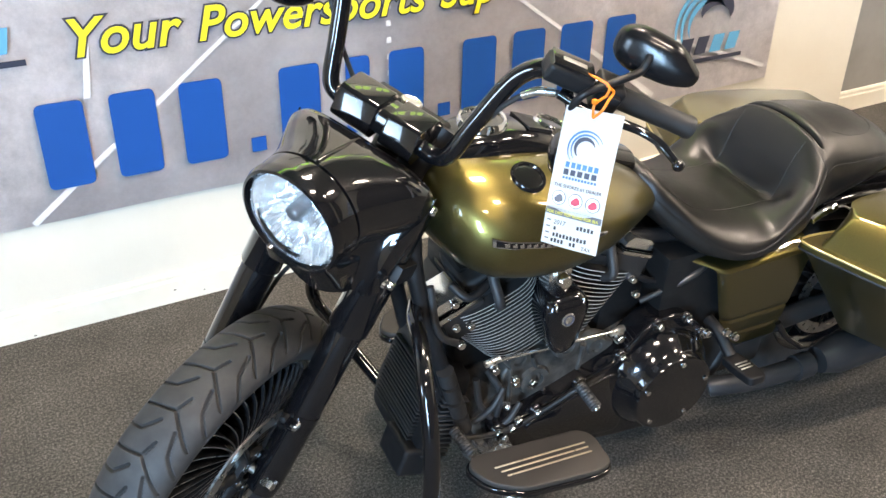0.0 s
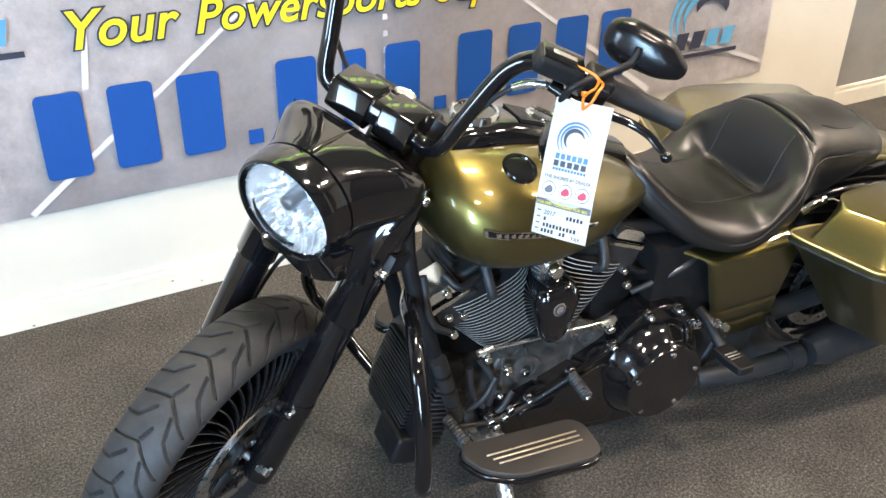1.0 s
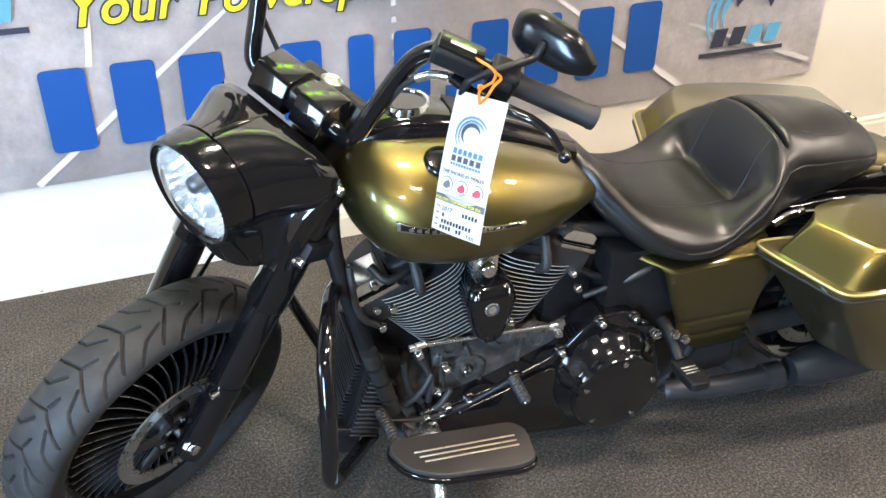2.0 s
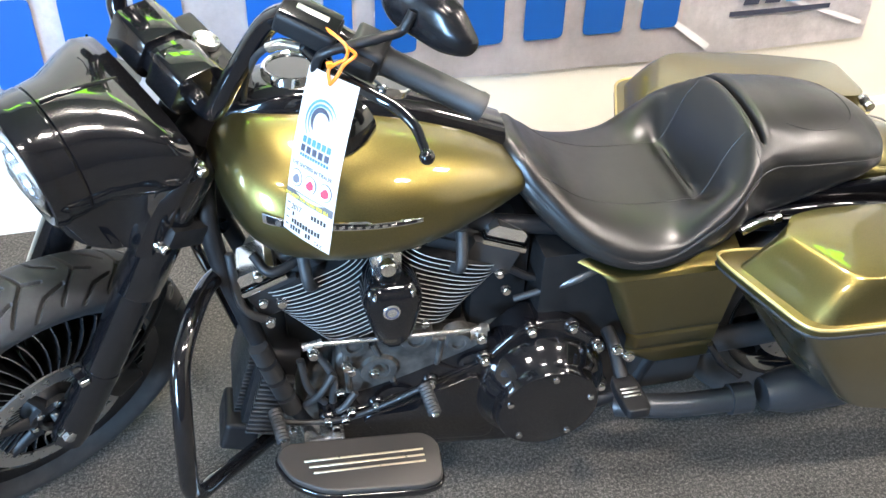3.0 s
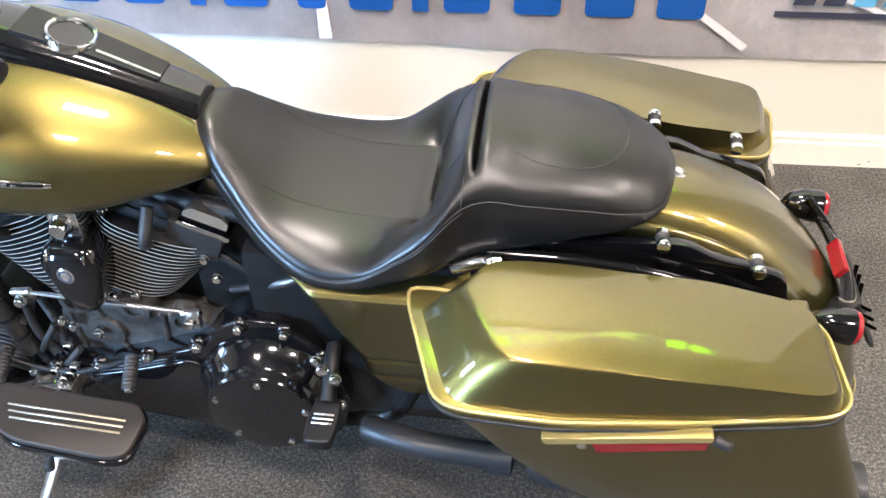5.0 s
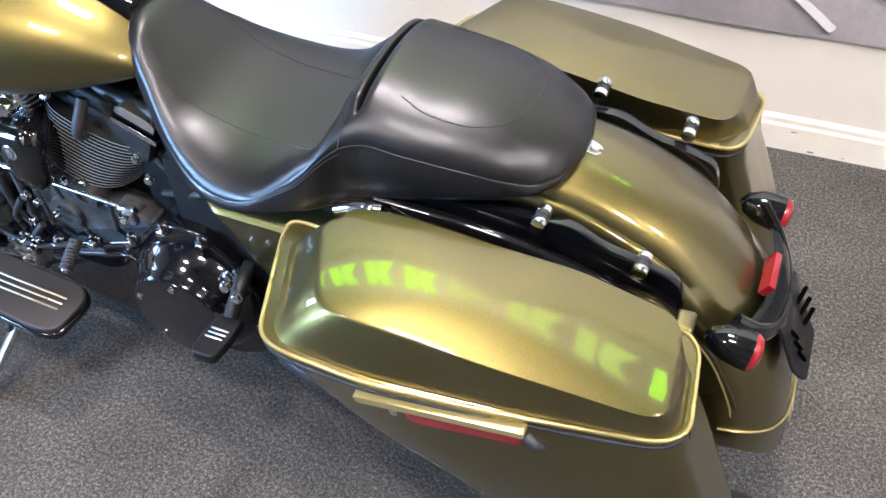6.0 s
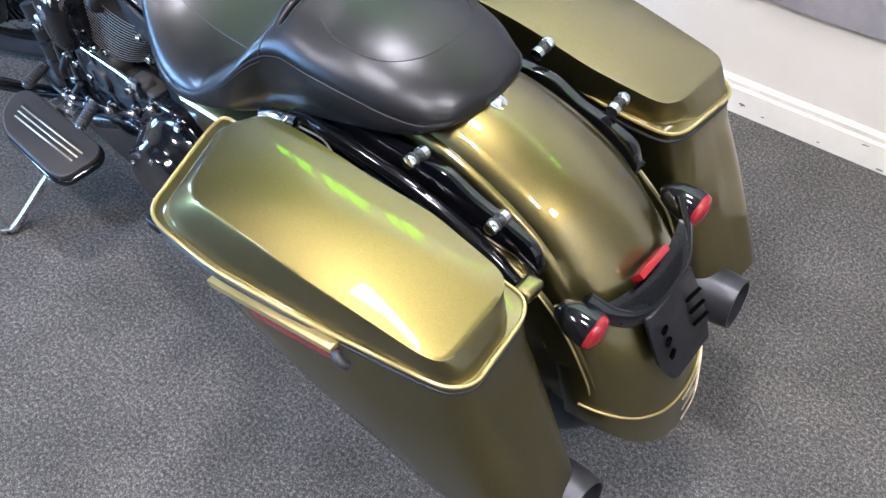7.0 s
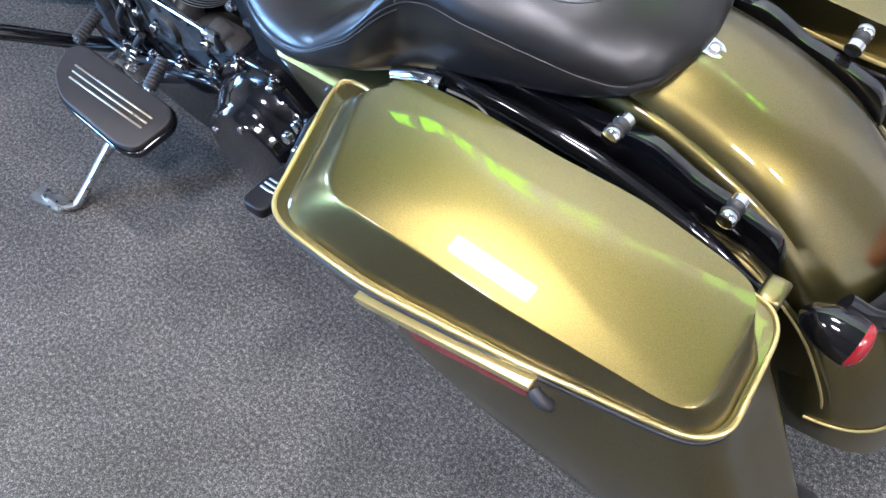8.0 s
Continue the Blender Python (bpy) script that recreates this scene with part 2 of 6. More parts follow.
def box(bm, lo, hi, bevel=0.0, segments=2, m=None):
    x = bmesh.ops.create_cube(bm, size=1)
    vs = x["verts"]
    bmesh.ops.transform(bm, verts=vs, matrix=Matrix.Translation((Vector(lo) + Vector(hi)) / 2) @ Matrix.Diagonal((*(Vector(hi) - Vector(lo)), 1)))
    if bevel:
        es = list({e for v in vs for e in v.link_edges})
        r = bmesh.ops.bevel(bm, geom=es, offset=bevel, segments=segments, profile=0.7, affect="EDGES", clamp_overlap=True)
        vs = list({v for f in r["faces"] for v in f.verts} | {v for v in vs if v.is_valid})
    if m is not None:
        bmesh.ops.transform(bm, verts=vs, matrix=m)
    return bm


def rounded(poly, r, n=4):
    """A polygon with its corners rounded; r is one radius or one for each corner."""
    out = []
    k = len(poly)
    for i in range(k):
        p0, p, p1 = (Vector(poly[(i + d) % k]) for d in (-1, 0, 1))
        rr = r[i] if isinstance(r, (list, tuple)) else r
        a, b = (p0 - p), (p1 - p)
        ra = min(rr, a.length * 0.48, b.length * 0.48)
        s, e = p + a.normalized() * ra, p + b.normalized() * ra
        for j in range(n + 1):
            t = j / n
            out.append((1 - t) ** 2 * s + 2 * t * (1 - t) * p + t * t * e)
    return out


def prism(bm, poly, place, lo, hi, bevel=0.0, segments=2):
    """A polygon in two coordinates, swept from lo to hi; place(a, b, h) gives the point."""
    bottom = [bm.verts.new(place(q[0], q[1], lo)) for q in poly]
    top = [bm.verts.new(place(q[0], q[1], hi)) for q in poly]
    n = len(poly)
    fs = [bm.faces.new(bottom[::-1]), bm.faces.new(top)]
    for i in range(n):
        bm.faces.new((bottom[i], bottom[(i + 1) % n], top[(i + 1) % n], top[i]))
    bmesh.ops.recalc_face_normals(bm, faces=list({f for v in bottom + top for f in v.link_faces}))
    if bevel:
        es = list({e for f in fs for e in f.edges})
        bmesh.ops.bevel(bm, geom=es, offset=bevel, segments=segments, profile=0.7, affect="EDGES", clamp_overlap=True)
    return bm


def side_view(a, b, h):
    return (a, h, b)


def plan_view(a, b, h):
    return (a, b, h)


def part(name, bm, mat, parent=None, label="", smooth=45, m=None):
    """Links a bmesh as one mesh object, under a thing or a part."""
    if m is not None:
        bmesh.ops.transform(bm, verts=bm.verts, matrix=m)
    bmesh.ops.recalc_face_normals(bm, faces=bm.faces)
    me = bpy.data.meshes.new(name)
    bm.to_mesh(me)
    bm.free()
    for mm in mat if isinstance(mat, (list, tuple)) else (mat,):
        me.materials.append(mm)
    if smooth:
        me.shade_smooth()
        me.set_sharp_from_angle(angle=radians(smooth))
    ob = new(name, me)
    ob.parent = parent
    if label:
        ob["label"] = label
    return ob


def B():
    return bmesh.new()


def bolt(where, axis, r=0.008, h=0.008, parent=None, name="bolt", mat=None):
    bm = B()
    revolve(bm, [(r * 1.15, 0), (r * 1.15, h * 0.25), (r, h * 0.3), (r, h * 0.85), (r * 0.8, h)], where, axis, 10)
    return part(name, bm, mat or CHROME, parent)


# ---- room ----
Z_CEIL = 4.2
bm = B()
box(bm, (-4.8, -4.4, -0.12), (5.75, 1.6, 0.0))
tagged(part("floor", bm, CARPET, smooth=0), "charcoal grey loop pile carpet with light flecks", "floor", kind="structure")
bm = B()
box(bm, (-4.8, 1.25, 0.0), (3.2, 1.42, Z_CEIL))
tagged(part("wall_north", bm, WALL, smooth=0), "cream painted plaster wall behind the motorcycle", "wall", kind="structure")
bm = B()
box(bm, (3.2, 1.43, 0.0), (5.6, 1.6, Z_CEIL))
tagged(part("wall_recess", bm, GREYWALL, smooth=0), "grey painted wall set back beyond the corner", "wall", kind="structure")
bm = B()
SOUTH = ((-4.1, -2.9),)
box(bm, (-4.8, -4.4, 0.0), (5.6, -4.25, 0.10))
box(bm, (-4.8, -4.4, 2.65), (5.6, -4.25, Z_CEIL))
for a, b in ((-4.8, -4.1), (-2.9, 5.6)):
    box(bm, (a, -4.4, 0.10), (b, -4.25, 2.65))
tagged(part("wall_south", bm, DIMWALL, smooth=0), "unseen wall, darkened to stand in for a dim showroom, with a glazed opening", "wall", kind="structure")
bm = B()
box(bm, (5.6, -4.4, 0.0), (5.75, 1.6, Z_CEIL))
tagged(part("wall_east", bm, WALL, smooth=0), "plain cream painted wall", "wall", kind="structure")
bm = B()
box(bm, (-4.8, -4.4, Z_CEIL), (5.75, 1.6, Z_CEIL + 0.1))
tagged(part("ceiling", bm, CEILING, smooth=0), "grey tiled showroom ceiling", "ceiling", kind="structure")
# glazed shop front on the west side: sill, head and piers round two openings
WY0, WY1, SILL, HEAD = (-3.72, -1.24), (-2.48, 0.00), 1.18, 2.42
bm = B()
box(bm, (-4.8, -4.25, 0.0), (-4.6, 1.25, SILL))
box(bm, (-4.8, -4.25, HEAD), (-4.6, 1.25, Z_CEIL))
for a, b in ((-4.25, -3.72), (-2.48, -1.24), (0.00, 1.25)):
    box(bm, (-4.8, a, SILL), (-4.6, b, HEAD))
tagged(part("wall_west", bm, WALL, smooth=0), "cream painted shop front with two glazed openings", "wall", kind="structure")
for i, (a, b) in enumerate(zip(WY0, WY1)):
    win = new("window_%d" % (i + 1))
    tagged(win, "aluminium framed shop window", "window", kind="structure")
    bm = B()
    for lo, hi in (((-4.74, a, SILL), (-4.66, a + 0.05, HEAD)), ((-4.74, b - 0.05, SILL), (-4.66, b, HEAD)),
                   ((-4.74, a + 0.05, SILL), (-4.66, b - 0.05, SILL + 0.05)), ((-4.74, a + 0.05, HEAD - 0.05), (-4.66, b - 0.05, HEAD))):
        box(bm, lo, hi, 0.004)
    part("window_frame", bm, ALU, win)
    bm = B()
    box(bm, (-4.703, a + 0.05, SILL + 0.05), (-4.697, b - 0.05, HEAD - 0.05))
    pane = part("pane", bm, GLASS, win, smooth=0)
    pane.visible_shadow = False
for i, (a, b) in enumerate(SOUTH):
    win = new("window_%d" % (i + 3))
    tagged(win, "aluminium framed shop window", "window", kind="structure")
    bm = B()
    for lo, hi in (((a, -4.36, 0.10), (a + 0.05, -4.29, 2.65)), ((b - 0.05, -4.36, 0.10), (b, -4.29, 2.65)), ((a + 0.05, -4.36, 0.10), (b - 0.05, -4.29, 0.15)), ((a + 0.05, -4.36, 2.60), (b - 0.05, -4.29, 2.65))):
        box(bm, lo, hi, 0.004)
    part("window_frame", bm, ALU, win)
    bm = B()
    box(bm, (a + 0.05, -4.328, 0.15), (b - 0.05, -4.322, 2.60))
    pane = part("pane", bm, GLASS, win, smooth=0)
    pane.visible_shadow = False
bm = B()
box(bm, (-90, -60, -0.25), (90, 60, -0.13))
tagged(part("ground", bm, LAWN, smooth=0), "lawn outside the shop front", "lawn", kind="structure")

# baseboard of the long wall with a stepped top, and its return
def baseboard(name, x0, x1, y, label):
    bm = B()
    prof = [(0.0, 0.0), (0.014, 0.0), (0.014, 0.078), (0.010, 0.086), (0.010, 0.100), (0.005, 0.108), (0.0, 0.110)]
    rows = [[(x, y - d, h) for d, h in prof] for x in (x0, x1)]
    sheet(bm, rows)
    bm.faces.new([v for v in bm.verts][:7])
    bm.faces.new([v for v in bm.verts][7:])
    return tagged(part(name, bm, TRIM, smooth=25), label, "baseboard", kind="structure")


board = baseboard("baseboard", -4.6, 3.2, 1.249, "cream painted baseboard with scuffs along the carpet")
SCUFF = material("scuff mark", (0.16, 0.13, 0.10), 0.7)
rnd = random.Random(5)
for k in range(26):
    x, z, w = rnd.uniform(-0.9, 2.6), rnd.choice((rnd.uniform(0.004, 0.016), rnd.uniform(0.02, 0.07))), rnd.uniform(0.004, 0.022)
    bm = B()
    prism(bm, rounded([(x, z), (x + w, z + rnd.uniform(-0.002, 0.003)), (x + w * 0.9, z + 0.004), (x + w * 0.2, z + 0.003 + rnd.uniform(0, 0.003))], 0.001, 2), lambda a, b, h: (a, 1.2345 - h, b), 0, 0.0008)
    part("scuff", bm, SCUFF, board, smooth=0)
baseboard("baseboard_recess", 3.215, 5.6, 1.429, "cream painted baseboard of the grey wall")

# ceiling lights
def ceiling_light(x, y, first=[]):
    if first:
        return copy_thing(first[0], pose(x, y, Z_CEIL))
    t = new("ceiling_light")
    t.location = (x, y, Z_CEIL)
    bm = B()
    for lo, hi in (((-0.33, -0.18, -0.035), (0.33, -0.155, -0.001)), ((-0.33, 0.155, -0.035), (0.33, 0.18, -0.001)),
                   ((-0.33, -0.155, -0.035), (-0.305, 0.155, -0.001)), ((0.305, -0.155, -0.035), (0.33, 0.155, -0.001))):
        box(bm, lo, hi, 0.003)
    part("frame", bm, TRIM, t)
    bm = B()
    box(bm, (-0.30, -0.15, -0.028), (0.30, 0.15, -0.012))
    part("diffuser", bm, PANEL, t, "lit white diffuser", smooth=0)
    tagged(t, "lit rectangular fluorescent panel set under the ceiling", "ceiling light", "ceiling lights")
    first.append(t)
    return t


for lx, ly in ((-0.8, -3.3), (1.1, -1.9), (1.1, 0.15), (3.6, -2.2), (4.7, -0.7)):
    ceiling_light(lx, ly)

# ---- motorcycle ----
# x runs from the front axle to the tail, -y is the rider's left, z up from the contact line; the stand leans it to the left
bike = new("motorcycle")
bike.matrix_world = pose(0, 0.13, 0.0, 5.2, 0, -2.6)
tagged(bike, "olive gold touring motorcycle with black trim leaning on its side stand", "motorcycle")

RAKE = radians(28)
AXLE = Vector((-0.055, 0.02, 0.31))
KING = Vector((math.sin(RAKE), 0, math.cos(RAKE)))
TURNED = Matrix.Translation(AXLE) @ Matrix.Rotation(radians(36), 4, KING)


def leg(s, v, f=0.0):
    """A point of the fork: s along it from the axle, v across, f ahead of it."""
    return Vector((KING.x * s - KING.z * f, v, KING.z * s + KING.x * f))


# -- front wheel (built round the axle, then turned with the fork)
def tyre_mesh(radius, width, aspect, rim_r, segs, prof_n, groove):
    """A tyre with its tread cut in: section as an arc over two sidewalls."""
    bm = B()
    hw = width / 2
    prof = []
    for i in range(prof_n + 1):
        a = -1 + 2 * i / prof_n
        ang = a * radians(128)
        y = hw * math.sin(ang) if abs(ang) < math.pi / 2 else math.copysign(hw, a) * (1 - 0.30 * ((abs(ang) - math.pi / 2) / radians(38)) ** 1.6)
        crown = (1 - math.cos(min(abs(ang), math.pi / 2)))
        r = radius - crown * aspect * 0.46
        if abs(ang) > math.pi / 2:
            r = radius - aspect * 0.46 - (radius - aspect * 0.46 - rim_r) * ((abs(ang) - math.pi / 2) / radians(38))
        prof.append((r, y, ang))
    loops = []
    per = segs // 22
    cut = [[groove(2 * math.pi * k / segs, y / hw) if groove and abs(ang) < 1.35 else 0.0 for r, y, ang in prof] for k in range(per)]
    for k in range(segs):
        t = 2 * math.pi * k / segs
        lp = []
        for i, (r, y, ang) in enumerate(prof):
            d = cut[k % per][i]
            lp.append((-(r - d) * math.sin(t), y, (r - d) * math.cos(t)))
        loops.append(lp)
    vs = [[bm.verts.new(q) for q in lp] for lp in loops]
    for a, b in zip(vs, vs[1:] + vs[:1]):
        for i in range(len(prof) - 1):
            bm.faces.new((a[i], a[i + 1], b[i + 1], b[i]))
    return bm


PITCH = 2 * math.pi / 22


def seg_dist(p, a, b):
    ax, ay, bx, by = b[0] - a[0], b[1] - a[1], p[0] - a[0], p[1] - a[1]
    t = max(0.0, min(1.0, (ax * bx + ay * by) / (ax * ax + ay * ay)))
    return math.hypot(bx - t * ax, by - t * ay)


TREAD = (((0.0, 0.0), (-0.030, -0.008)), ((0.0, 0.0), (0.018, 0.055)), ((0.0, 0.0), (0.045, -0.055)),
         ((-0.062, -0.024), (-0.022, -0.038)), ((-0.022, -0.038), (0.008, -0.064)), ((-0.065, 0.010), (-0.034, 0.032)), ((-0.034, 0.032), (-0.026, 0.060)))


def tread(t, y):
    """Forked sipes that repeat round the tyre; depth in metres."""
    best = 1.0
    q = t % PITCH
    yy = y * 0.065
    for shift in (-PITCH, 0.0, PITCH):
        s = (q + shift - PITCH / 2) * 0.32
        for a, b in TREAD:
            best = min(best, seg_dist((s, yy), a, b))
    f = min(1.0, max(0.0, (0.0034 - best) / 0.0020))
    return 0.0065 * f * f * (3 - 2 * f)


def cast_wheel(parent, m, rim_r, width, spokes, hub_r, disc_sides, disc_r, edge):
    bm = B()
    hw = width / 2
    revolve(bm, [(rim_r + 0.006, -hw), (rim_r + 0.008, -hw + 0.006), (rim_r - 0.012, -hw + 0.016), (rim_r - 0.022, -0.02), (rim_r - 0.022, 0.02),
                 (rim_r - 0.012, hw - 0.016), (rim_r + 0.008, hw - 0.006), (rim_r + 0.006, hw), (rim_r - 0.006, hw - 0.004), (rim_r - 0.030, 0.026),
                 (rim_r - 0.034, 0.0), (rim_r - 0.030, -0.026), (rim_r - 0.006, -hw + 0.004)], (0, 0, 0), (0, 1, 0), 72, closed=True)
    rim = part("rim", bm, BLACK, parent, "gloss black cast rim", m=m)
    bm = B()
    revolve(bm, [(0.012, -0.075), (0.040, -0.072), (0.048, -0.05), (hub_r, -0.03), (hub_r, 0.03), (0.048, 0.05), (0.040, 0.072), (0.012, 0.075)], (0, 0, 0), (0, 1, 0), 36)
    part("hub", bm, SATIN, rim, m=m)
    for i in range(spokes):
        a = 2 * math.pi * i / spokes
        r0, r1 = hub_r - 0.006, rim_r - 0.024
        bm = B()
        loops = []
        for r in np.linspace(r0, r1, 7):
            f = (r - r0) / (r1 - r0)
            c, out = a + 0.16 * f * f, Vector((math.cos(a + 0.16 * f * f), 0, math.sin(a + 0.16 * f * f)))
            across = Vector((-out.z, 0, out.x)) * (0.0014 - 0.0003 * f)
            deep = 0.046 - 0.012 * f + 0.008 * math.sin(math.pi * f)
            loops.append([out * r + across * p + Vector((0, q * deep, 0)) for p, q in ((-1, -1), (1, -1), (1, 1), (-1, 1))])
        rings(bm, loops)
        bm.faces.ensure_lookup_table()
        for f in bm.faces:
            f.material_index = 1 if abs(sum(v.co.y for v in f.verts)) > 0.12 else 0
        part("spoke", bm, [SATIN, edge], rim, "thin black blade with a machined bright edge" if i == 0 and edge is STEEL else "", smooth=0, m=m)
    for s in disc_sides:
        bm = B()
        y = s * 0.078
        revolve(bm, [(disc_r - 0.034, y - 0.0025), (disc_r, y - 0.0025), (disc_r, y + 0.0025), (disc_r - 0.034, y + 0.0025)], (0, 0, 0), (0, 1, 0), 64, closed=True)
        part("brake_disc", bm, STEEL, rim, "bright steel brake disc", m=m)
        for k in range(7):
            bm = B()
            a = 2 * math.pi * k / 7
            pts = [Vector((r * math.cos(a + 0.5 * (r - 0.04)), y, r * math.sin(a + 0.5 * (r - 0.04)))) for r in (0.04, 0.08, disc_r - 0.03)]
            tube(bm, pts, lambda t: 0.013 - 0.005 * t, 8, 3, flat=0.35)
            part("disc_arm", bm, SATIN, rim, m=m)
        bm = B()
        revolve(bm, [(0.03, y - 0.006), (0.055, y - 0.006), (0.055, y + 0.006), (0.03, y + 0.006)], (0, 0, 0), (0, 1, 0), 36, closed=True)
        part("disc_carrier", bm, SATIN, rim, "black carrier of the brake disc", m=m)
        for k in range(7):
            a = 2 * math.pi * (k + 0.5) / 7
            bm = B()
            revolve(bm, [(0.008, 0), (0.008, 0.004), (0.005, 0.006)], (0.045 * math.cos(a), y + s * 0.006, 0.045 * math.sin(a)), (0, s, 0), 10)
            part("disc_bolt", bm, CHROME, rim, m=m)
    return rim


WHEEL = TURNED @ Matrix.Translation((-0.012, 0.0, 0.030))
front_rim = cast_wheel(bike, WHEEL, 0.248, 0.10, 44, 0.062, (-1, 1), 0.148, STEEL)
front_rim.name = "front_wheel"
part("tyre", tyre_mesh(0.333, 0.134, 0.086, 0.246, 1188, 128, tread), RUBBER, front_rim, "black rubber tyre with forked tread sipes", m=WHEEL)

# -- fork
for s in (-1, 1):
    y = s * 0.114
    bm = B()
    tube(bm, [leg(-0.022, y, 0.008), leg(-0.016, y, 0.008), leg(0.01, y, 0.006), leg(0.12, y), leg(0.46, y)], lambda t: 0.024 if t < 0.05 else 0.033 if t < 0.3 else 0.036, 28, 1)
    fork = part("fork_leg", bm, BLACK, bike, "gloss black fork slider", m=TURNED)
    bm = B()
    tube(bm, [leg(0.40, y), leg(0.405, y), leg(0.70, y)], lambda t: 0.038 if t < 0.01 else 0.042, 28, 1)
    part("fork_sleeve", bm, BLACK, fork, m=TURNED)
    bm = B()
    tube(bm, [leg(0.165, y), leg(0.195, y)], 0.0375, 24, 1)
    box(bm, (-0.028, -0.016, -0.012), (0.0, 0.016, 0.012), 0.004, m=Matrix.Translation(leg(0.18, y, 0.020)))
    part("fender_lug", bm, BLACK, fork, "empty black fender mount", m=TURNED)
    for k in (-1, 1):
        bm = B()
        revolve(bm, [(0.008, 0), (0.008, 0.016), (0.005, 0.018)], leg(0.18, y + k * 0.014, 0.034), (-1, 0, 0.2), 10)
        part("lug_stud", bm, CHROME if k < 0 else SATIN, fork, m=TURNED)
    bm = B()
    revolve(bm, [(0.020, 0.0), (0.020, 0.010), (0.016, 0.012), (0.016, 0.024), (0.010, 0.028)], (0, y + s * 0.004, 0), (0, s, 0), 6)
    part("axle_nut", bm, CHROME, fork, "bright axle nut", smooth=30, m=WHEEL)
    # brake caliper behind the leg
    bm = B()
    box(bm, (-0.035, -0.030, -0.065), (0.035, 0.022, 0.065), 0.012, 3, Matrix.Translation((0.115, s * 0.088, 0.055)) @ pose(0, 0, 0, 0, -28, 0))
    part("brake_caliper", bm, SATIN, fork, "black brake caliper", m=WHEEL)
    bm = B()
    pts = [leg(0.10, y, -0.04), leg(0.22, y, -0.075), leg(0.36, y * 0.9, -0.085), leg(0.44, y * 0.6, -0.06), leg(0.52, y * 0.4, -0.03)]
    tube(bm, pts, 0.005, 8, 5)
    part("brake_hose", bm, GRIP, fork, "black rubber brake hose", m=TURNED)

bm = B()
tube(bm, [leg(-0.0, -0.12), leg(0.0, 0.12)], 0.011, 12, 1)
part("front_axle", bm, STEEL, bike, m=WHEEL)
# lower fork bridge and steering stem
bm = B()
box(bm, (-0.045, -0.165, -0.022), (0.045, 0.165, 0.022), 0.012, 2, Matrix.Translation(leg(0.56, 0, -0.02)) @ pose(0, 0, 0, 0, 28, 0))
tube(bm, [leg(0.50, 0, -0.05), leg(0.80, 0, -0.05)], 0.035, 16, 1)
part("fork_bridge", bm, SATIN, bike, m=TURNED)


# -- headlamp nacelle
def ring_points(c, hw, top, bottom, n=40, e=2.0):
    out = []
    for k in range(n):
        a = 2 * math.pi * k / n
        ca, sa = math.cos(a), math.sin(a)
        y = hw * math.copysign(abs(ca) ** (2 / e), ca)
        z = (top if sa > 0 else bottom) * math.copysign(abs(sa) ** (2 / e), sa)
        out.append(Vector((c[0], c[1] + y, c[2] + z)))
    return out


HLC = Vector((0.105, 0, 0.634))


def nacelle_loops():
    st = [(0.000, 0.097, 0.097, 0.097, 2.0), (0.006, 0.104, 0.104, 0.104, 2.0), (0.030, 0.1085, 0.107, 0.104, 2.0), (0.0455, 0.110, 0.106, 0.099, 2.0), (0.047, 0.106, 0.102, 0.095, 2.0),
          (0.050, 0.106, 0.102, 0.094, 2.0), (0.0515, 0.110, 0.106, 0.097, 2.0), (0.08, 0.115, 0.103, 0.086, 2.05), (0.11, 0.128, 0.098, 0.076, 2.4), (0.14, 0.142, 0.093, 0.066, 2.8),
          (0.165, 0.153, 0.088, 0.058, 3.2), (0.183, 0.157, 0.074, 0.052, 3.4), (0.196, 0.160, 0.062, 0.046, 3.6), (0.203, 0.158, 0.059, 0.042, 3.6), (0.206, 0.148, 0.050, 0.034, 3.6), (0.207, 0.05, 0.02, 0.015, 3.0)]
    out = []
    for d, hw, t, b, e in st:
        lp = ring_points((0, 0, 0), hw, t, b, 64, e)
        tilt = pose(0, 0, 0, 0, -3 * max(0.0, 1 - d / 0.1), 0)
        out.append([HLC + Vector((d, 0, 0.02 * d)) + tilt @ p for p in lp])
    return out


bm = B()
rings(bm, nacelle_loops(), caps=False)
nacelle = part("headlamp_nacelle", bm, BLACK, bike, "gloss black headlamp nacelle", smooth=35, m=TURNED)
FACE = TURNED @ Matrix.Translation(HLC) @ pose(0, 0, 0, 0, -3, 0)
bm = B()
revolve(bm, [(0.093, 0.004), (0.099, -0.008), (0.104, -0.006), (0.108, 0.006), (0.108, 0.014), (0.098, 0.014)], (0, 0, 0), (1, 0, 0), 64, closed=True)
part("headlamp_rim", bm, BLACK, nacelle, m=FACE)
bm = B()
prof = [(0.0, 0.055), (0.02, 0.053), (0.045, 0.044), (0.07, 0.028), (0.094, 0.002)]
loops = []
for k in range(96):
    a = 2 * math.pi * k / 96
    lp = []
    for r in np.linspace(0.004, 0.093, 22):
        h = curve_values([p[0] for p in prof], [p[1] for p in prof], r)
        flute = 0.0036 * math.sin(a * 26 + 40 * r) * min(1, r / 0.03)
        flute += 0.0016 * math.sin(r * 700) * (1 if math.cos(3 * a) > 0.2 else 0.3)
        lp.append(Vector((h + flute, r * math.cos(a), r * math.sin(a))))
    loops.append(lp)
vs = [[bm.verts.new(q) for q in lp] for lp in loops]
for a, b in zip(vs, vs[1:] + vs[:1]):
    for i in range(len(a) - 1):
        bm.faces.new((a[i], a[i + 1], b[i + 1], b[i]))
part("headlamp_reflector", bm, REFLECTOR, nacelle, "bright fluted reflector", m=FACE)
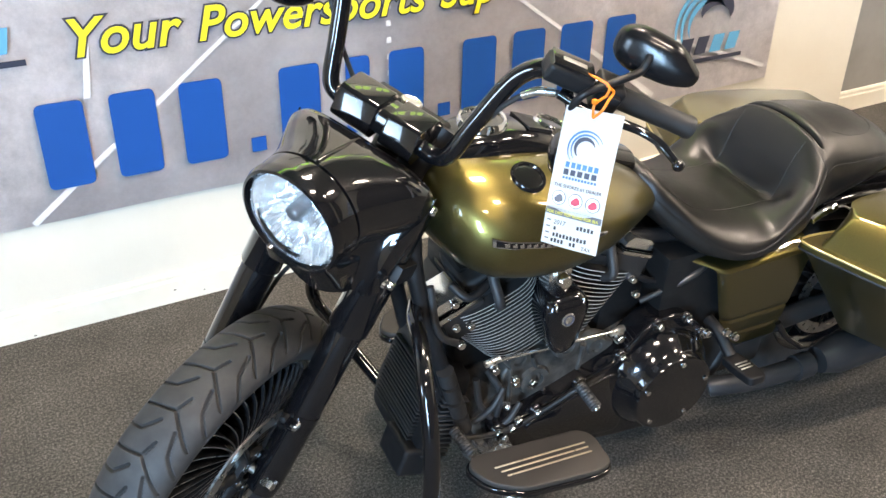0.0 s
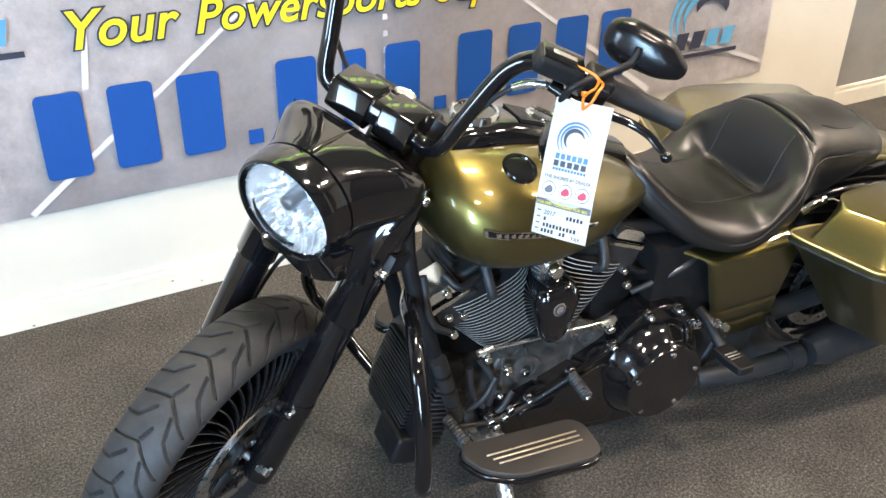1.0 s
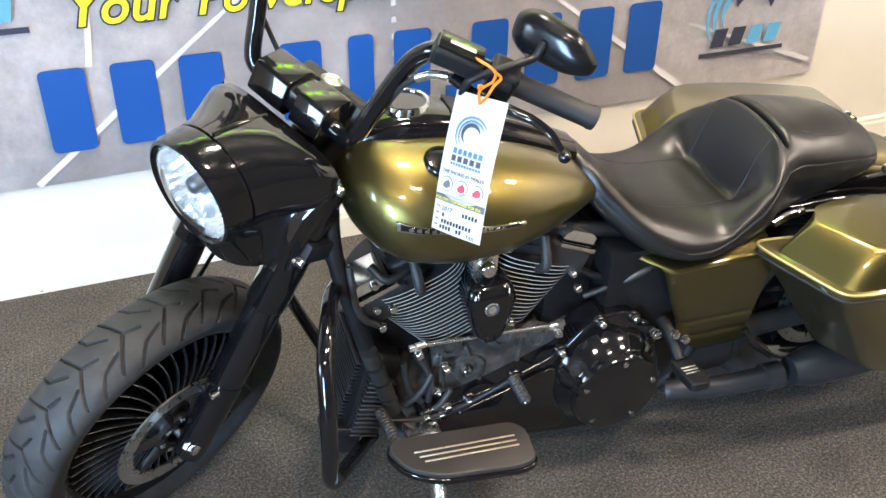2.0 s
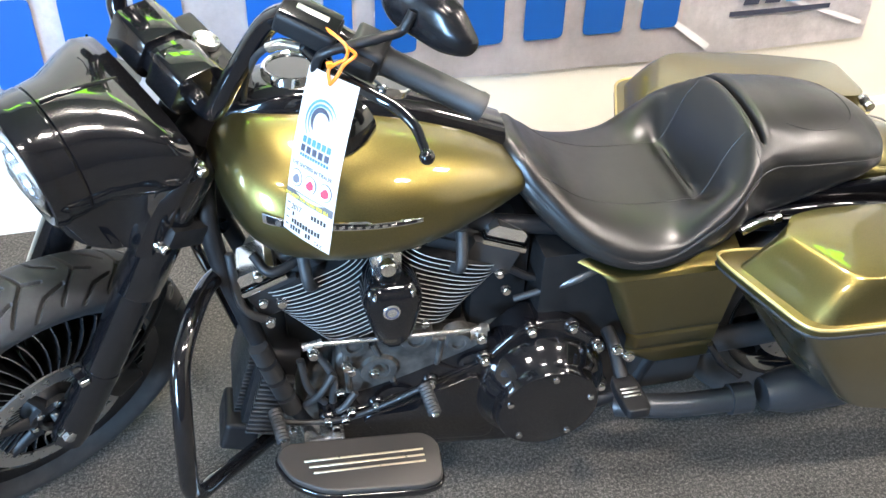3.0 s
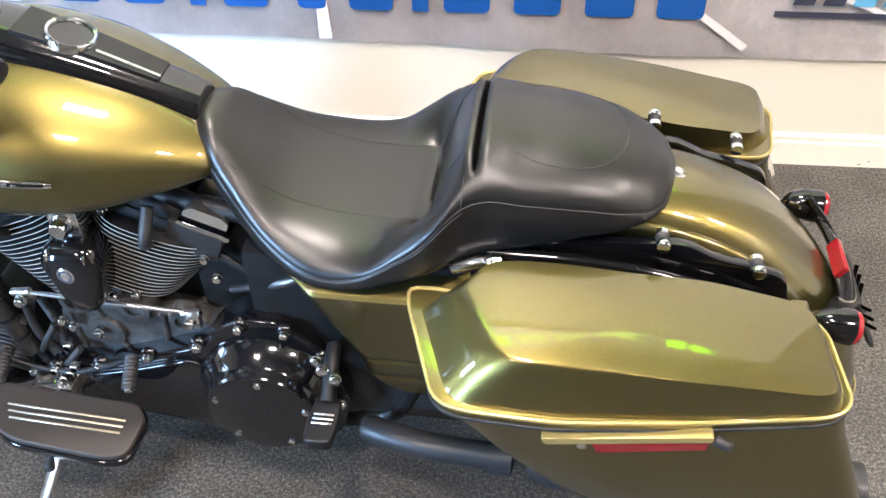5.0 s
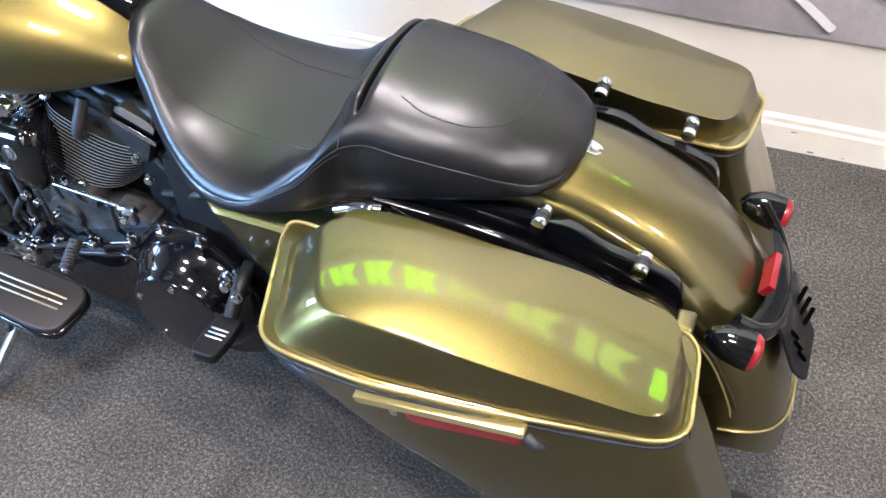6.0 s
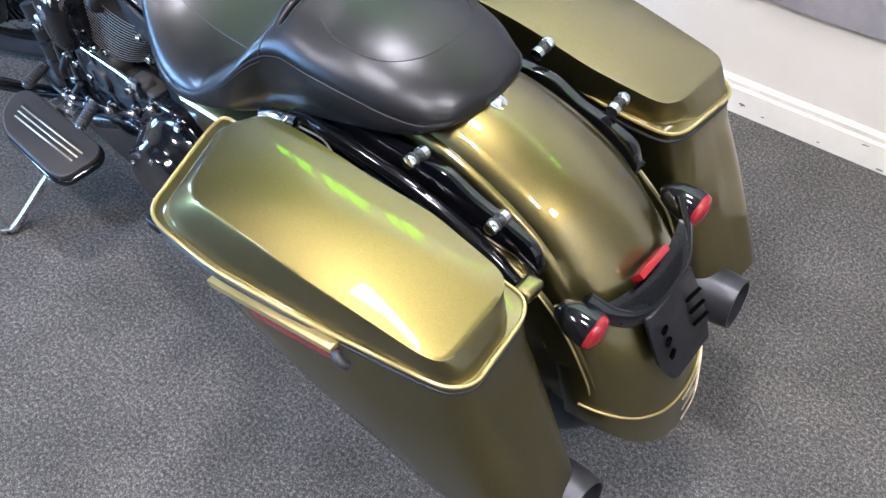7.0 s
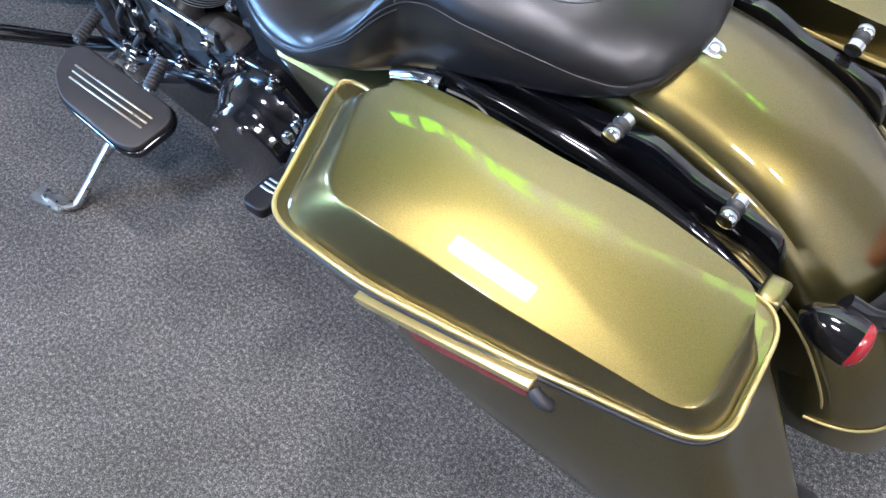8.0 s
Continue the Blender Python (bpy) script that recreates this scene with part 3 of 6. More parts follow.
bm = B()
revolve(bm, [(0.002, -0.022), (0.03, -0.020), (0.06, -0.015), (0.085, -0.006), (0.0925, 0.002), (0.0900, 0.004), (0.06, -0.012), (0.03, -0.017), (0.002, -0.019)], (0, 0, 0), (1, 0, 0), 64)
lens = part("headlamp_lens", bm, GLASS, nacelle, "clear headlamp lens", m=FACE)
lens.visible_shadow = False
bm = B()
revolve(bm, [(0.016, 0.05), (0.016, 0.010), (0.012, 0.004), (0.004, 0.002)], (0, 0.002, 0.012), (1, 0, 0), 20)
part("bulb_shield", bm, DARKSTEEL, nacelle, "dark bulb shield", m=FACE)
bm = B()
revolve(bm, [(0.032, 0.03), (0.034, 0.018), (0.028, 0.012)], (0, 0.0, -0.042), (1, 0, 0), 28, caps=False)
part("lower_reflector", bm, REFLECTOR, nacelle, m=FACE)
bm = B()
tube(bm, [HLC + Vector((d, 0.0, z)) for d, z in ((0.052, 0.107), (0.08, 0.1045), (0.11, 0.100), (0.14, 0.094), (0.17, 0.086))], 0.006, 10, 4, flat=0.5)
part("nacelle_strip", bm, BLACK, nacelle, m=TURNED)
# lower fairings: a creased panel on each side, from the wing of the nacelle down to a tip before the leg
def fairing_row(t, s):
    C = Vector((0.120 + 0.004 * t, 0, 0.512 + 0.035 * t))
    F = Vector((0.178, 0.092, 0.464)).lerp(Vector((0.126, 0.060, 0.562)), t)
    M = Vector((0.196, 0.126, 0.463)).lerp(Vector((0.298, 0.137, 0.640)), t) + Vector((-0.012, 0.004, 0.010)) * math.sin(math.pi * t)
    R = Vector((0.222, 0.142, 0.470)).lerp(Vector((0.312, 0.160, 0.670)), t)
    row = []
    for a, b, bow, n in ((C, F, Vector((-0.016, 0.008, -0.006)), 7), (F, M, Vector((0.012, -0.010, -0.006)), 9), (M, R, Vector((0.0, 0.003, 0.0)), 4)):
        for k in range(n):
            q = k / n
            row.append(a.lerp(b, q) + bow * math.sin(math.pi * q))
    row.append(R)
    return [Vector((p.x, s * p.y, p.z)) for p in row]


for s in (-1, 1):
    bm = B()
    sheet(bm, [fairing_row(k / 14, s) for k in range(15)])
    bmesh.ops.recalc_face_normals(bm, faces=list(bm.faces))
    bmesh.ops.solidify(bm, geom=list(bm.faces), thickness=0.004)
    cover = part("lower_fairing", bm, BLACK, nacelle, "gloss black lower fairing over the fork", smooth=28, m=TURNED)
    bm = B()
    tube(bm, [fairing_row(0, s)[k] for k in range(0, 21)], 0.0042, 8, 1)
    part("fairing_lip", bm, BLACK, cover, m=TURNED)
    for q in ((0.312, 0.150, 0.633), (0.232, 0.148, 0.486)):
        bm = B()
        c = Vector((q[0], s * q[1], q[2]))
        revolve(bm, [(0.014, -0.03), (0.014, 0.002), (0.010, 0.004), (0.010, 0.014), (0.007, 0.017)], c, (0.1, s, 0), 12)
        part("cover_bolt", bm, CHROME, cover, "bright cover bolt", m=TURNED)

# -- handlebar, clamp and controls
HB = [(0.365, 0.0, 0.705), (0.365, 0.075, 0.705), (0.368, 0.112, 0.702), (0.372, 0.138, 0.722), (0.395, 0.155, 0.785), (0.425, 0.178, 0.865), (0.440, 0.198, 0.905),
      (0.452, 0.228, 0.928), (0.475, 0.270, 0.927), (0.520, 0.330, 0.905), (0.610, 0.442, 0.868)]
HB = [(lambda p: (p.x, -p.y, p.z))(Matrix.Rotation(radians(-6), 3, KING) @ Vector((x, -y, z))) if y else (x, y, z) for x, y, z in HB]
bm = B()
tube(bm, [(x, -y, z) for x, y, z in reversed(HB[1:])] + HB, 0.0165, 18, 6)
bars = part("handlebar", bm, BLACK, bike, "gloss black tall handlebar", m=TURNED)
bm = B()
for y0, y1 in ((-0.084, -0.012), (0.012, 0.098)):
    prism(bm, rounded([(0.312, 0.704), (0.326, 0.684), (0.410, 0.680), (0.422, 0.722), (0.396, 0.754), (0.336, 0.754)], 0.007), side_view, y0, y1, 0.004)
prism(bm, rounded([(0.324, 0.704), (0.408, 0.688), (0.416, 0.718), (0.392, 0.745), (0.340, 0.745)], 0.01), side_view, -0.02, 0.02)
part("handlebar_clamp", bm, BLACK, bars, "gloss black riser clamp", m=TURNED)
bm = B()
revolve(bm, [(0.022, 0), (0.022, 0.010), (0.019, 0.012), (0.016, 0.010), (0.014, 0.008), (0.006, 0.008)], (0.432, 0.0, 0.715), (0.35, 0, 1), 28)
part("ignition_switch", bm, STEEL, bars, "bright ignition switch ring", m=TURNED)
bm = B()
box(bm, (0.385, -0.085, 0.665), (0.460, 0.085, 0.712), 0.015, 3)
part("switch_panel", bm, SATIN, bars, "black switch panel behind the clamp", m=TURNED)

for s in (-1, 1):
    def hb(x, y, z):
        p = Matrix.Rotation(radians(-6), 3, KING) @ Vector((x, -y, z))
        return Vector((p.x, -s * p.y, p.z))
    bm = B()
    g0, g1 = hb(0.525, 0.336, 0.903), hb(0.610, 0.442, 0.868)
    d = (g1 - g0).normalized()
    revolve(bm, [(0.010, -0.006), (0.021, -0.004), (0.0215, 0.0), (0.0195, 0.008), (0.0195, (g1 - g0).length - 0.004), (0.021, (g1 - g0).length), (0.020, (g1 - g0).length + 0.008), (0.012, (g1 - g0).length + 0.010)],
            g0, d, 28)
    part("grip", bm, GRIP, bars, "black rubber grip", m=TURNED)
    bm = B()
    q = d.to_track_quat("X", "Z").to_matrix().to_4x4()
    box(bm, (-0.048, -0.028, -0.026), (0.0, 0.026, 0.026), 0.010, 3, Matrix.Translation(g0) @ q)
    box(bm, (-0.040, -0.040, 0.005), (-0.010, -0.020, 0.018), 0.004, 2, Matrix.Translation(g0) @ q)
    part("switch_housing", bm, SATIN, bars, "black switch housing", m=TURNED)
    bm = B()
    revolve(bm, [(0.006, 0), (0.006, 0.004), (0.003, 0.005)], g0 + q @ Vector((-0.02, 0, 0.027)), q @ Vector((0, 0, 1)), 12)
    part("housing_screw", bm, CHROME, bars, m=TURNED)
    # master cylinder with its cap
    bm = B()
    r0 = g0 - d * 0.095
    box(bm, (-0.042, -0.028, -0.020), (0.040, 0.020, 0.014), 0.009, 3, Matrix.Translation(r0 + Vector((-0.012, 0, 0.018))) @ q)
    cyl = part("master_cylinder", bm, SATIN, bars, "black fluid reservoir", m=TURNED)
    bm = B()
    box(bm, (-0.039, -0.025, 0.0135), (0.037, 0.017, 0.019), 0.003, 2, Matrix.Translation(r0 + Vector((-0.012, 0, 0.018))) @ q)
    part("reservoir_cap", bm, BLACK, cyl, m=TURNED)
    bm = B()
    box(bm, (-0.022, -0.009, 0.0188), (0.022, 0.001, 0.0205), 0.001, 1, Matrix.Translation(r0 + Vector((-0.012, 0, 0.018))) @ q)
    part("cap_window", bm, STEEL, cyl, m=TURNED)
    bm = B()
    pts = [Vector((x, s * y, z)) for x, y, z in ((0.424, 0.262, 0.915), (0.430, 0.310, 0.910), (0.448, 0.372, 0.910), (0.459, 0.405, 0.909), (0.460, 0.440, 0.907), (0.452, 0.466, 0.903), (0.443, 0.486, 0.900))]
    tube(bm, pts, lambda t: 0.0095 - 0.0032 * t, 12, 6, flat=0.7)
    bmesh.ops.create_uvsphere(bm, u_segments=14, v_segments=10, radius=0.0105, matrix=Matrix.Translation(pts[-1]))
    part("lever", bm, BLACK, bars, "black hand lever with a ball end", m=TURNED)
    # mirror on a bent stalk
    bm = B()
    def fb(x, y, z):
        return Vector((x, s * y, z))
    tube(bm, [fb(0.416, 0.292, 0.890), fb(0.416, 0.296, 0.925), fb(0.424, 0.306, 0.945), fb(0.470, 0.338, 0.968), fb(0.502, 0.352, 0.976), fb(0.512, 0.354, 0.990), fb(0.520, 0.352, 1.000)], 0.0068, 12, 6)
    part("mirror_stalk", bm, SATIN, bars, "black mirror stalk", m=TURNED)
    bm = B()
    out = rounded([(-0.070, -0.018), (-0.042, -0.039), (0.042, -0.042), (0.078, -0.030), (0.084, -0.008), (0.042, 0.029), (-0.032, 0.040), (-0.068, 0.027)], 0.020, 5)
    mm = Matrix.Translation(fb(0.545, 0.352, 0.992)) @ pose(0, 0, 0, s * 4, 16, -s * 10)
    loops = []
    for dd, k in ((-0.026, 0.25), (-0.024, 0.55), (-0.019, 0.80), (-0.010, 0.95), (0.0, 1.0), (0.006, 1.0), (0.008, 0.95)):
        loops.append([mm @ Vector((dd, s * p.x * k, p.y * k)) for p in out])
    rings(bm, loops)
    head = part("mirror", bm, SEMI, bars, "teardrop mirror with a glossy black shell", m=TURNED)
    bm = B()
    loops = [[mm @ Vector((0.0082, s * p.x * k, p.y * k)) for p in out] for k in (0.94, 0.5, 0.02)]
    rings(bm, loops)
    part("mirror_glass", bm, MIRROR, head, "silvered mirror glass", m=TURNED)
    # turn signal bullet under the bar
    bm = B()
    c = fb(0.455, 0.316, 0.795)
    revolve(bm, [(0.004, -0.058), (0.022, -0.050), (0.036, -0.028), (0.042, 0.0), (0.041, 0.022), (0.034, 0.028)], c, (1, -s * 0.35, 0.05), 28)
    tube(bm, [r0 + Vector((0, 0, -0.012)), c + Vector((0.0, 0, 0.03))], 0.009, 10, 1)
    part("turn_signal", bm, BLACK, bars, "black bullet turn signal", m=TURNED)
    # cable along the bar
    bm = B()
    tube(bm, [fb(0.425, 0.262, 0.915), fb(0.408, 0.227, 0.905), fb(0.396, 0.192, 0.862), fb(0.400, 0.160, 0.790), fb(0.418, 0.125, 0.710), fb(0.435, 0.100, 0.664)], 0.0050, 10, 6)
    cable = part("clutch_cable" if s < 0 else "brake_line", bm, GRIP, bars, "black sheathed cable", m=TURNED)
    bm = B()
    tube(bm, [fb(0.422, 0.256, 0.914), fb(0.410, 0.231, 0.907), fb(0.402, 0.211, 0.889)], 0.0082, 12, 2)
    part("cable_ferrule", bm, SILVER, cable, "bright cable ferrule", m=TURNED)

# -- tank
TU = [0.345, 0.36, 0.39, 0.44, 0.50, 0.57, 0.64, 0.72, 0.80, 0.855, 0.885, 0.897]
THW = [0.03, 0.095, 0.160, 0.204, 0.219, 0.222, 0.214, 0.190, 0.152, 0.120, 0.097, 0.08]
TTOP = [0.885, 0.922, 0.950, 0.962, 0.960, 0.950, 0.934, 0.908, 0.873, 0.840, 0.815, 0.798]
TBOT = [0.865, 0.815, 0.765, 0.725, 0.705, 0.697, 0.698, 0.708, 0.728, 0.745, 0.757, 0.765]


def tank_ring(u, n=56, grow=0.0):
    hw, top, bot = (curve_values(TU, c, u) for c in (THW, TTOP, TBOT))
    mid = bot + (top - bot) * 0.46
    out = []
    for k in range(n):
        a = 2 * math.pi * k / n
        ca, sa = math.cos(a), math.sin(a)
        e = 2.5 if sa < 0 else 2.15
        y = (hw + grow) * math.copysign(abs(ca) ** (2 / e), ca)
        z = mid + ((top - mid + grow) if sa > 0 else (mid - bot + grow)) * math.copysign(abs(sa) ** (2 / e), sa)
        out.append(Vector((u, y, z)))
    return out


bm = B()
us = [TU[0] + (TU[-1] - TU[0]) * (0.5 - 0.5 * math.cos(math.pi * k / 44)) for k in range(45)]
rings(bm, [tank_ring(u) for u in us])
tank = part("fuel_tank", bm, OLIVE, bike, "olive gold metallic fuel tank", smooth=60)


def tank_skin(u, ang, off=0.0):
    r = tank_ring(u, 360, off)
    return r[int(round(ang)) % 360]


# badge on each flank
for s in (-1, 1):
    def flank(u, z, off):
        best = min(((abs(p.z - z), p) for p in tank_ring(u, 360, off) if p.y * s > 0 and abs(p.y) > 0.05), key=lambda q: q[0])[1]
        return best
    bm = B()
    rows = []
    for k in range(25):
        t = k / 24
        u = 0.428 + 0.252 * t
        zc = 0.856 - 0.034 * t
        hh = 0.0070 * (1 - 0.70 * t) + 0.0012
        rows.append([flank(u, zc - hh, 0.002), flank(u, zc - hh, 0.005), flank(u, zc, 0.006), flank(u, zc + hh, 0.005), flank(u, zc + hh, 0.002)])
    rings(bm, rows)
    badge = part("badge", bm, CHROME, tank, "slim chrome tank badge")
    bm = B()
    rows = []
    for k in range(25):
        t = k / 24
        u = 0.434 + 0.235 * t
        zc = 0.856 - 0.034 * (u - 0.428) / 0.252
        hh = (0.0070 * (1 - 0.70 * t) + 0.0012) * 0.68
        rows.append([flank(u, zc - hh, 0.004), flank(u, zc - hh, 0.0066), flank(u, zc, 0.0072), flank(u, zc + hh, 0.0066), flank(u, zc + hh, 0.004)])
    rings(bm, rows)
    part("badge_field", bm, BLACK, badge)
    for k in range(14):
        t = (k + 0.5) / 15
        u = 0.440 + 0.205 * t
        zc = 0.856 - 0.034 * (u - 0.428) / 0.252
        hh = (0.0070 * (1 - 0.70 * t) + 0.0012) * 0.42
        bm = B()
        rows = [[flank(u + d, zc - hh, 0.006), flank(u + d, zc - hh, 0.0085), flank(u + d, zc + hh, 0.0085), flank(u + d, zc + hh, 0.006)] for d in (0, 0.0085)]
        rings(bm, rows)
        part("badge_bar", bm, CHROME, badge)

# console along the top of the tank
bm = B()
loops = []
for k in range(25):
    t = k / 24
    u = 0.385 + 0.475 * t
    hw = curve_values([0, 0.15, 0.4, 0.7, 1], [0.045, 0.066, 0.064, 0.055, 0.042], t)
    top = curve_values([0, 0.12, 0.3, 0.6, 0.85, 1.0], [0.965, 0.990, 0.993, 0.952, 0.903, 0.872], t)
    loops.append([Vector((u, hw * math.copysign(abs(math.cos(a)) ** 0.6, math.cos(a)), (top - 0.045) + 0.045 * math.copysign(abs(math.sin(a)) ** 0.7, math.sin(a))))
                  for a in (2 * math.pi * j / 32 for j in range(32))])
rings(bm, loops)
console = part("console", bm, BLACK, tank, "gloss black tank console")


def on_console(u, v, off):
    t = (u - 0.385) / 0.475
    top = curve_values([0, 0.12, 0.3, 0.6, 0.85, 1.0], [0.965, 0.990, 0.993, 0.952, 0.903, 0.872], t)
    return Vector((u, v, top + off))


def slope_at(u):
    a, b = on_console(u - 0.02, 0, 0), on_console(u + 0.02, 0, 0)
    return (b - a).cross(Vector((0, 1, 0))) * -1


for u, r, nm, lab in ((0.50, 0.048, "speedometer", "round gauge with a chrome rim"), (0.660, 0.040, "console_medallion", "bright round console medallion")):
    n = slope_at(u).normalized()
    n = n if n.z > 0 else -n
    bm = B()
    revolve(bm, [(r - 0.008, 0.002), (r - 0.006, 0.009), (r - 0.002, 0.011), (r + 0.001, 0.007), (r + 0.002, -0.02)], on_console(u, 0, 0), n, 40)
    g = part(nm, bm, CHROME, console, lab)
    bm = B()
    revolve(bm, [(r - 0.007, 0.0), (r - 0.007, 0.0055), (0.001, 0.0055)], on_console(u, 0, 0), n, 40)
    part("gauge_face", bm, MIRROR if r < 0.04 else BLACK, g)
bm = B()
rows = []
for k in range(12):
    u = 0.585 + 0.215 * k / 11
    w = 0.038 - 0.012 * k / 11
    rows.append([on_console(u, -w, -0.004), on_console(u, -w, 0.0035), on_console(u, w, 0.0035), on_console(u, w, -0.004)])
rings(bm, rows)
part("console_panel", bm, SATIN, console, "long satin panel on the console")
bm = B()
rows = []
for k in range(12):
    u = 0.705 + 0.095 * k / 11
    rows.append([on_console(u, -0.018, 0.002), on_console(u, -0.018, 0.0050), on_console(u, -0.013, 0.0050), on_console(u, -0.013, 0.002)])
rings(bm, rows)
part("console_insert", bm, STEEL, console, "bright strip on the console")
# fuel cap
ang = 124
p = tank_skin(0.535, ang, 0.0)
n = (tank_skin(0.575, ang) - tank_skin(0.495, ang)).cross(tank_skin(0.535, ang + 5) - tank_skin(0.535, ang - 5)).normalized()
n = n if n.z > 0 else -n
bm = B()
revolve(bm, [(0.036, -0.014), (0.036, 0.003), (0.033, 0.006), (0.029, 0.006), (0.027, 0.003), (0.020, 0.004), (0.004, 0.005)], p, n, 40)
part("fuel_cap", bm, BLACK, tank, "gloss black flush fuel cap")

# -- seat: one upholstered body, a dished pan with a rolled rim that climbs to the backrest, and the pillion pad behind a slit
# stations along the seat: shoulder seam (half width and height), centre line, lower edge of the side wall
SU = [0.842, 0.855, 0.88, 0.92, 0.98, 1.05, 1.10, 1.14, 1.20, 1.24, 1.27, 1.297, 1.32, 1.395, 1.48, 1.555, 1.593, 1.613, 1.622]
SV = [0.030, 0.057, 0.088, 0.123, 0.168, 0.202, 0.211, 0.212, 0.208, 0.202, 0.188, 0.170, 0.162, 0.158, 0.149, 0.130, 0.104, 0.066, 0.020]
SZ = [0.822, 0.826, 0.815, 0.778, 0.730, 0.697, 0.692, 0.702, 0.742, 0.773, 0.806, 0.828, 0.836, 0.834, 0.824, 0.808, 0.795, 0.788, 0.783]
SC = [0.832, 0.848, 0.848, 0.812, 0.756, 0.726, 0.716, 0.713, 0.712, 0.724, 0.816, 0.862, 0.874, 0.870, 0.860, 0.836, 0.816, 0.800, 0.788]
SB = [0.815, 0.792, 0.760, 0.713, 0.668, 0.650, 0.649, 0.654, 0.668, 0.678, 0.684, 0.688, 0.692, 0.714, 0.736, 0.755, 0.764, 0.768, 0.770]
SLIT = 1.314


def edge_drop(u):
    """How far the rolled shoulder turns down to the seam."""
    return min(0.022, 0.5 * (curve_values(SU, SZ, u) - curve_values(SU, SB, u)))


def pillion(u):
    """0 on the rider's pan, 1 on the pillion pad."""
    q = min(1.0, max(0.0, (u - 1.25) / 0.05))
    return q * q * (3 - 2 * q)


def settle(u, k):
    """The pad sags a little on the right."""
    return 0.020 * pillion(u) * min(1.0, max(0.0, (curve_values(SU, SV, u) - 0.02) / 0.10)) if k > 0 else 0.0


def seat_top(u, k):
    """Height of the upholstery at u, k from -1 (left seam) to 1 (right seam)."""
    c, z, v = (curve_values(SU, t, u) for t in (SC, SZ, SV))
    a = abs(k)
    z -= settle(u, k)
    if z > c:
        q = min(max((a - 0.42) / 0.46, 0.0), 1.0)
        f = q * q * (3 - 2 * q) * 1.16 - 0.16 * min(max((a - 0.86) / 0.14, 0.0), 1.0) ** 2
    else:
        f = 0.72 * pillion(u) * a * a + (1 - 0.72 * pillion(u)) * (1 - (1 - a ** 2.8) ** 0.60)
    h = c + (z - c) * f
    h -= edge_drop(u) * (1 - (1 - a ** 4.5) ** 0.5)
    side = min(1.0, max(0.0, (0.132 - a * v) / 0.025))
    h -= 0.030 * side * math.exp(-((u - SLIT) / 0.0030) ** 2)
    h += 0.006 * min(1.0, side) * (math.exp(-((u - SLIT + 0.016) / 0.010) ** 2) + 0.6 * math.exp(-((u - SLIT - 0.014) / 0.010) ** 2))
    h -= 0.014 * math.exp(-((u - 1.238) / 0.0055) ** 2) * math.exp(-(a * v / 0.075) ** 4)
    return h


def seat_point(u, k, off=0.0):
    """A point of the top cover."""
    return Vector((u, curve_values(SU, SV, u) * k, seat_top(u, k) + off))


def wall_point(u, s, t, off=0.0):
    """A point of the side wall: t from 0 at the seam to 1 at the lower edge."""
    v, z, b = curve_values(SU, SV, u), curve_values(SU, SZ, u) - edge_drop(u) - settle(u, s), curve_values(SU, SB, u)
    swell = 0.005 * math.sin(math.pi * min(1.0, t * 0.86 + 0.06)) * min(1.0, v / 0.08) - 0.012 * max(0.0, t - 0.8) / 0.2
    return Vector((u, s * (v + swell + off), z + (b - z) * t))


stations = sorted(set([round(0.842 + 0.780 * (0.5 - 0.5 * math.cos(math.pi * k / 90)), 5) for k in range(91)] + [round(SLIT + 0.0016 * k, 5) for k in range(-12, 13)] + [round(1.236 + 0.0035 * k, 5) for k in range(-6, 7)]))
bm = B()
loops = []
for u in stations:
    lp = [wall_point(u, 1, t) for t in (1.0, 0.93, 0.8, 0.6, 0.4, 0.2, 0.06)]
    lp += [seat_point(u, math.sin(math.pi * (0.5 - j / 48))) for j in range(49)]
    lp += [wall_point(u, -1, t) for t in (0.06, 0.2, 0.4, 0.6, 0.8, 0.93, 1.0)]
    hw, lo = curve_values(SU, SV, u), curve_values(SU, SB, u)
    lp += [Vector((u, y * hw * 0.8, lo - 0.004)) for y in (-1, -0.5, 0, 0.5, 1)]
    loops.append(lp)
rings(bm, loops)
seat = part("seat", bm, LEATHER, bike, "black stitched vinyl saddle with a dished pan and pillion pad", smooth=70)


def seam(pts, r=0.0008):
    bm = B()
    tube(bm, pts, r, 6, 4)
    return part("seam", bm, SEAM, seat)


for s in (-1, 1):
    # double stitching along the shoulder, a seam down each side of the pan and one on the pillion pad
    seam([wall_point(u, s, 0.03, 0.0008) for u in np.linspace(1.075, 1.585, 30)])
    seam([wall_point(u, s, 0.10, 0.0008) for u in np.linspace(1.06, 1.30, 16)])
    seam([wall_point(1.298 + 0.0005 * k, s, 0.03 - 0.02 * k, 0.0006) for k in range(3)] + [seat_point(1.299, s * q, 0.0006) for q in (0.97, 0.9, 0.82)])
    seam([seat_point(u, s * min(0.93, 0.097 / curve_values(SU, SV, u)), 0.0004) for u in np.linspace(0.915, 1.292, 34)])
seam([seat_point(u, v / curve_values(SU, SV, u), 0.0004) for u, v in [(1.37, -0.096), (1.41, -0.109), (1.45, -0.109), (1.48, -0.103), (1.512, -0.084), (1.535, -0.050), (1.543, 0.0), (1.535, 0.050), (1.512, 0.084), (1.48, 0.103), (1.45, 0.109), (1.41, 0.109), (1.37, 0.096)]])
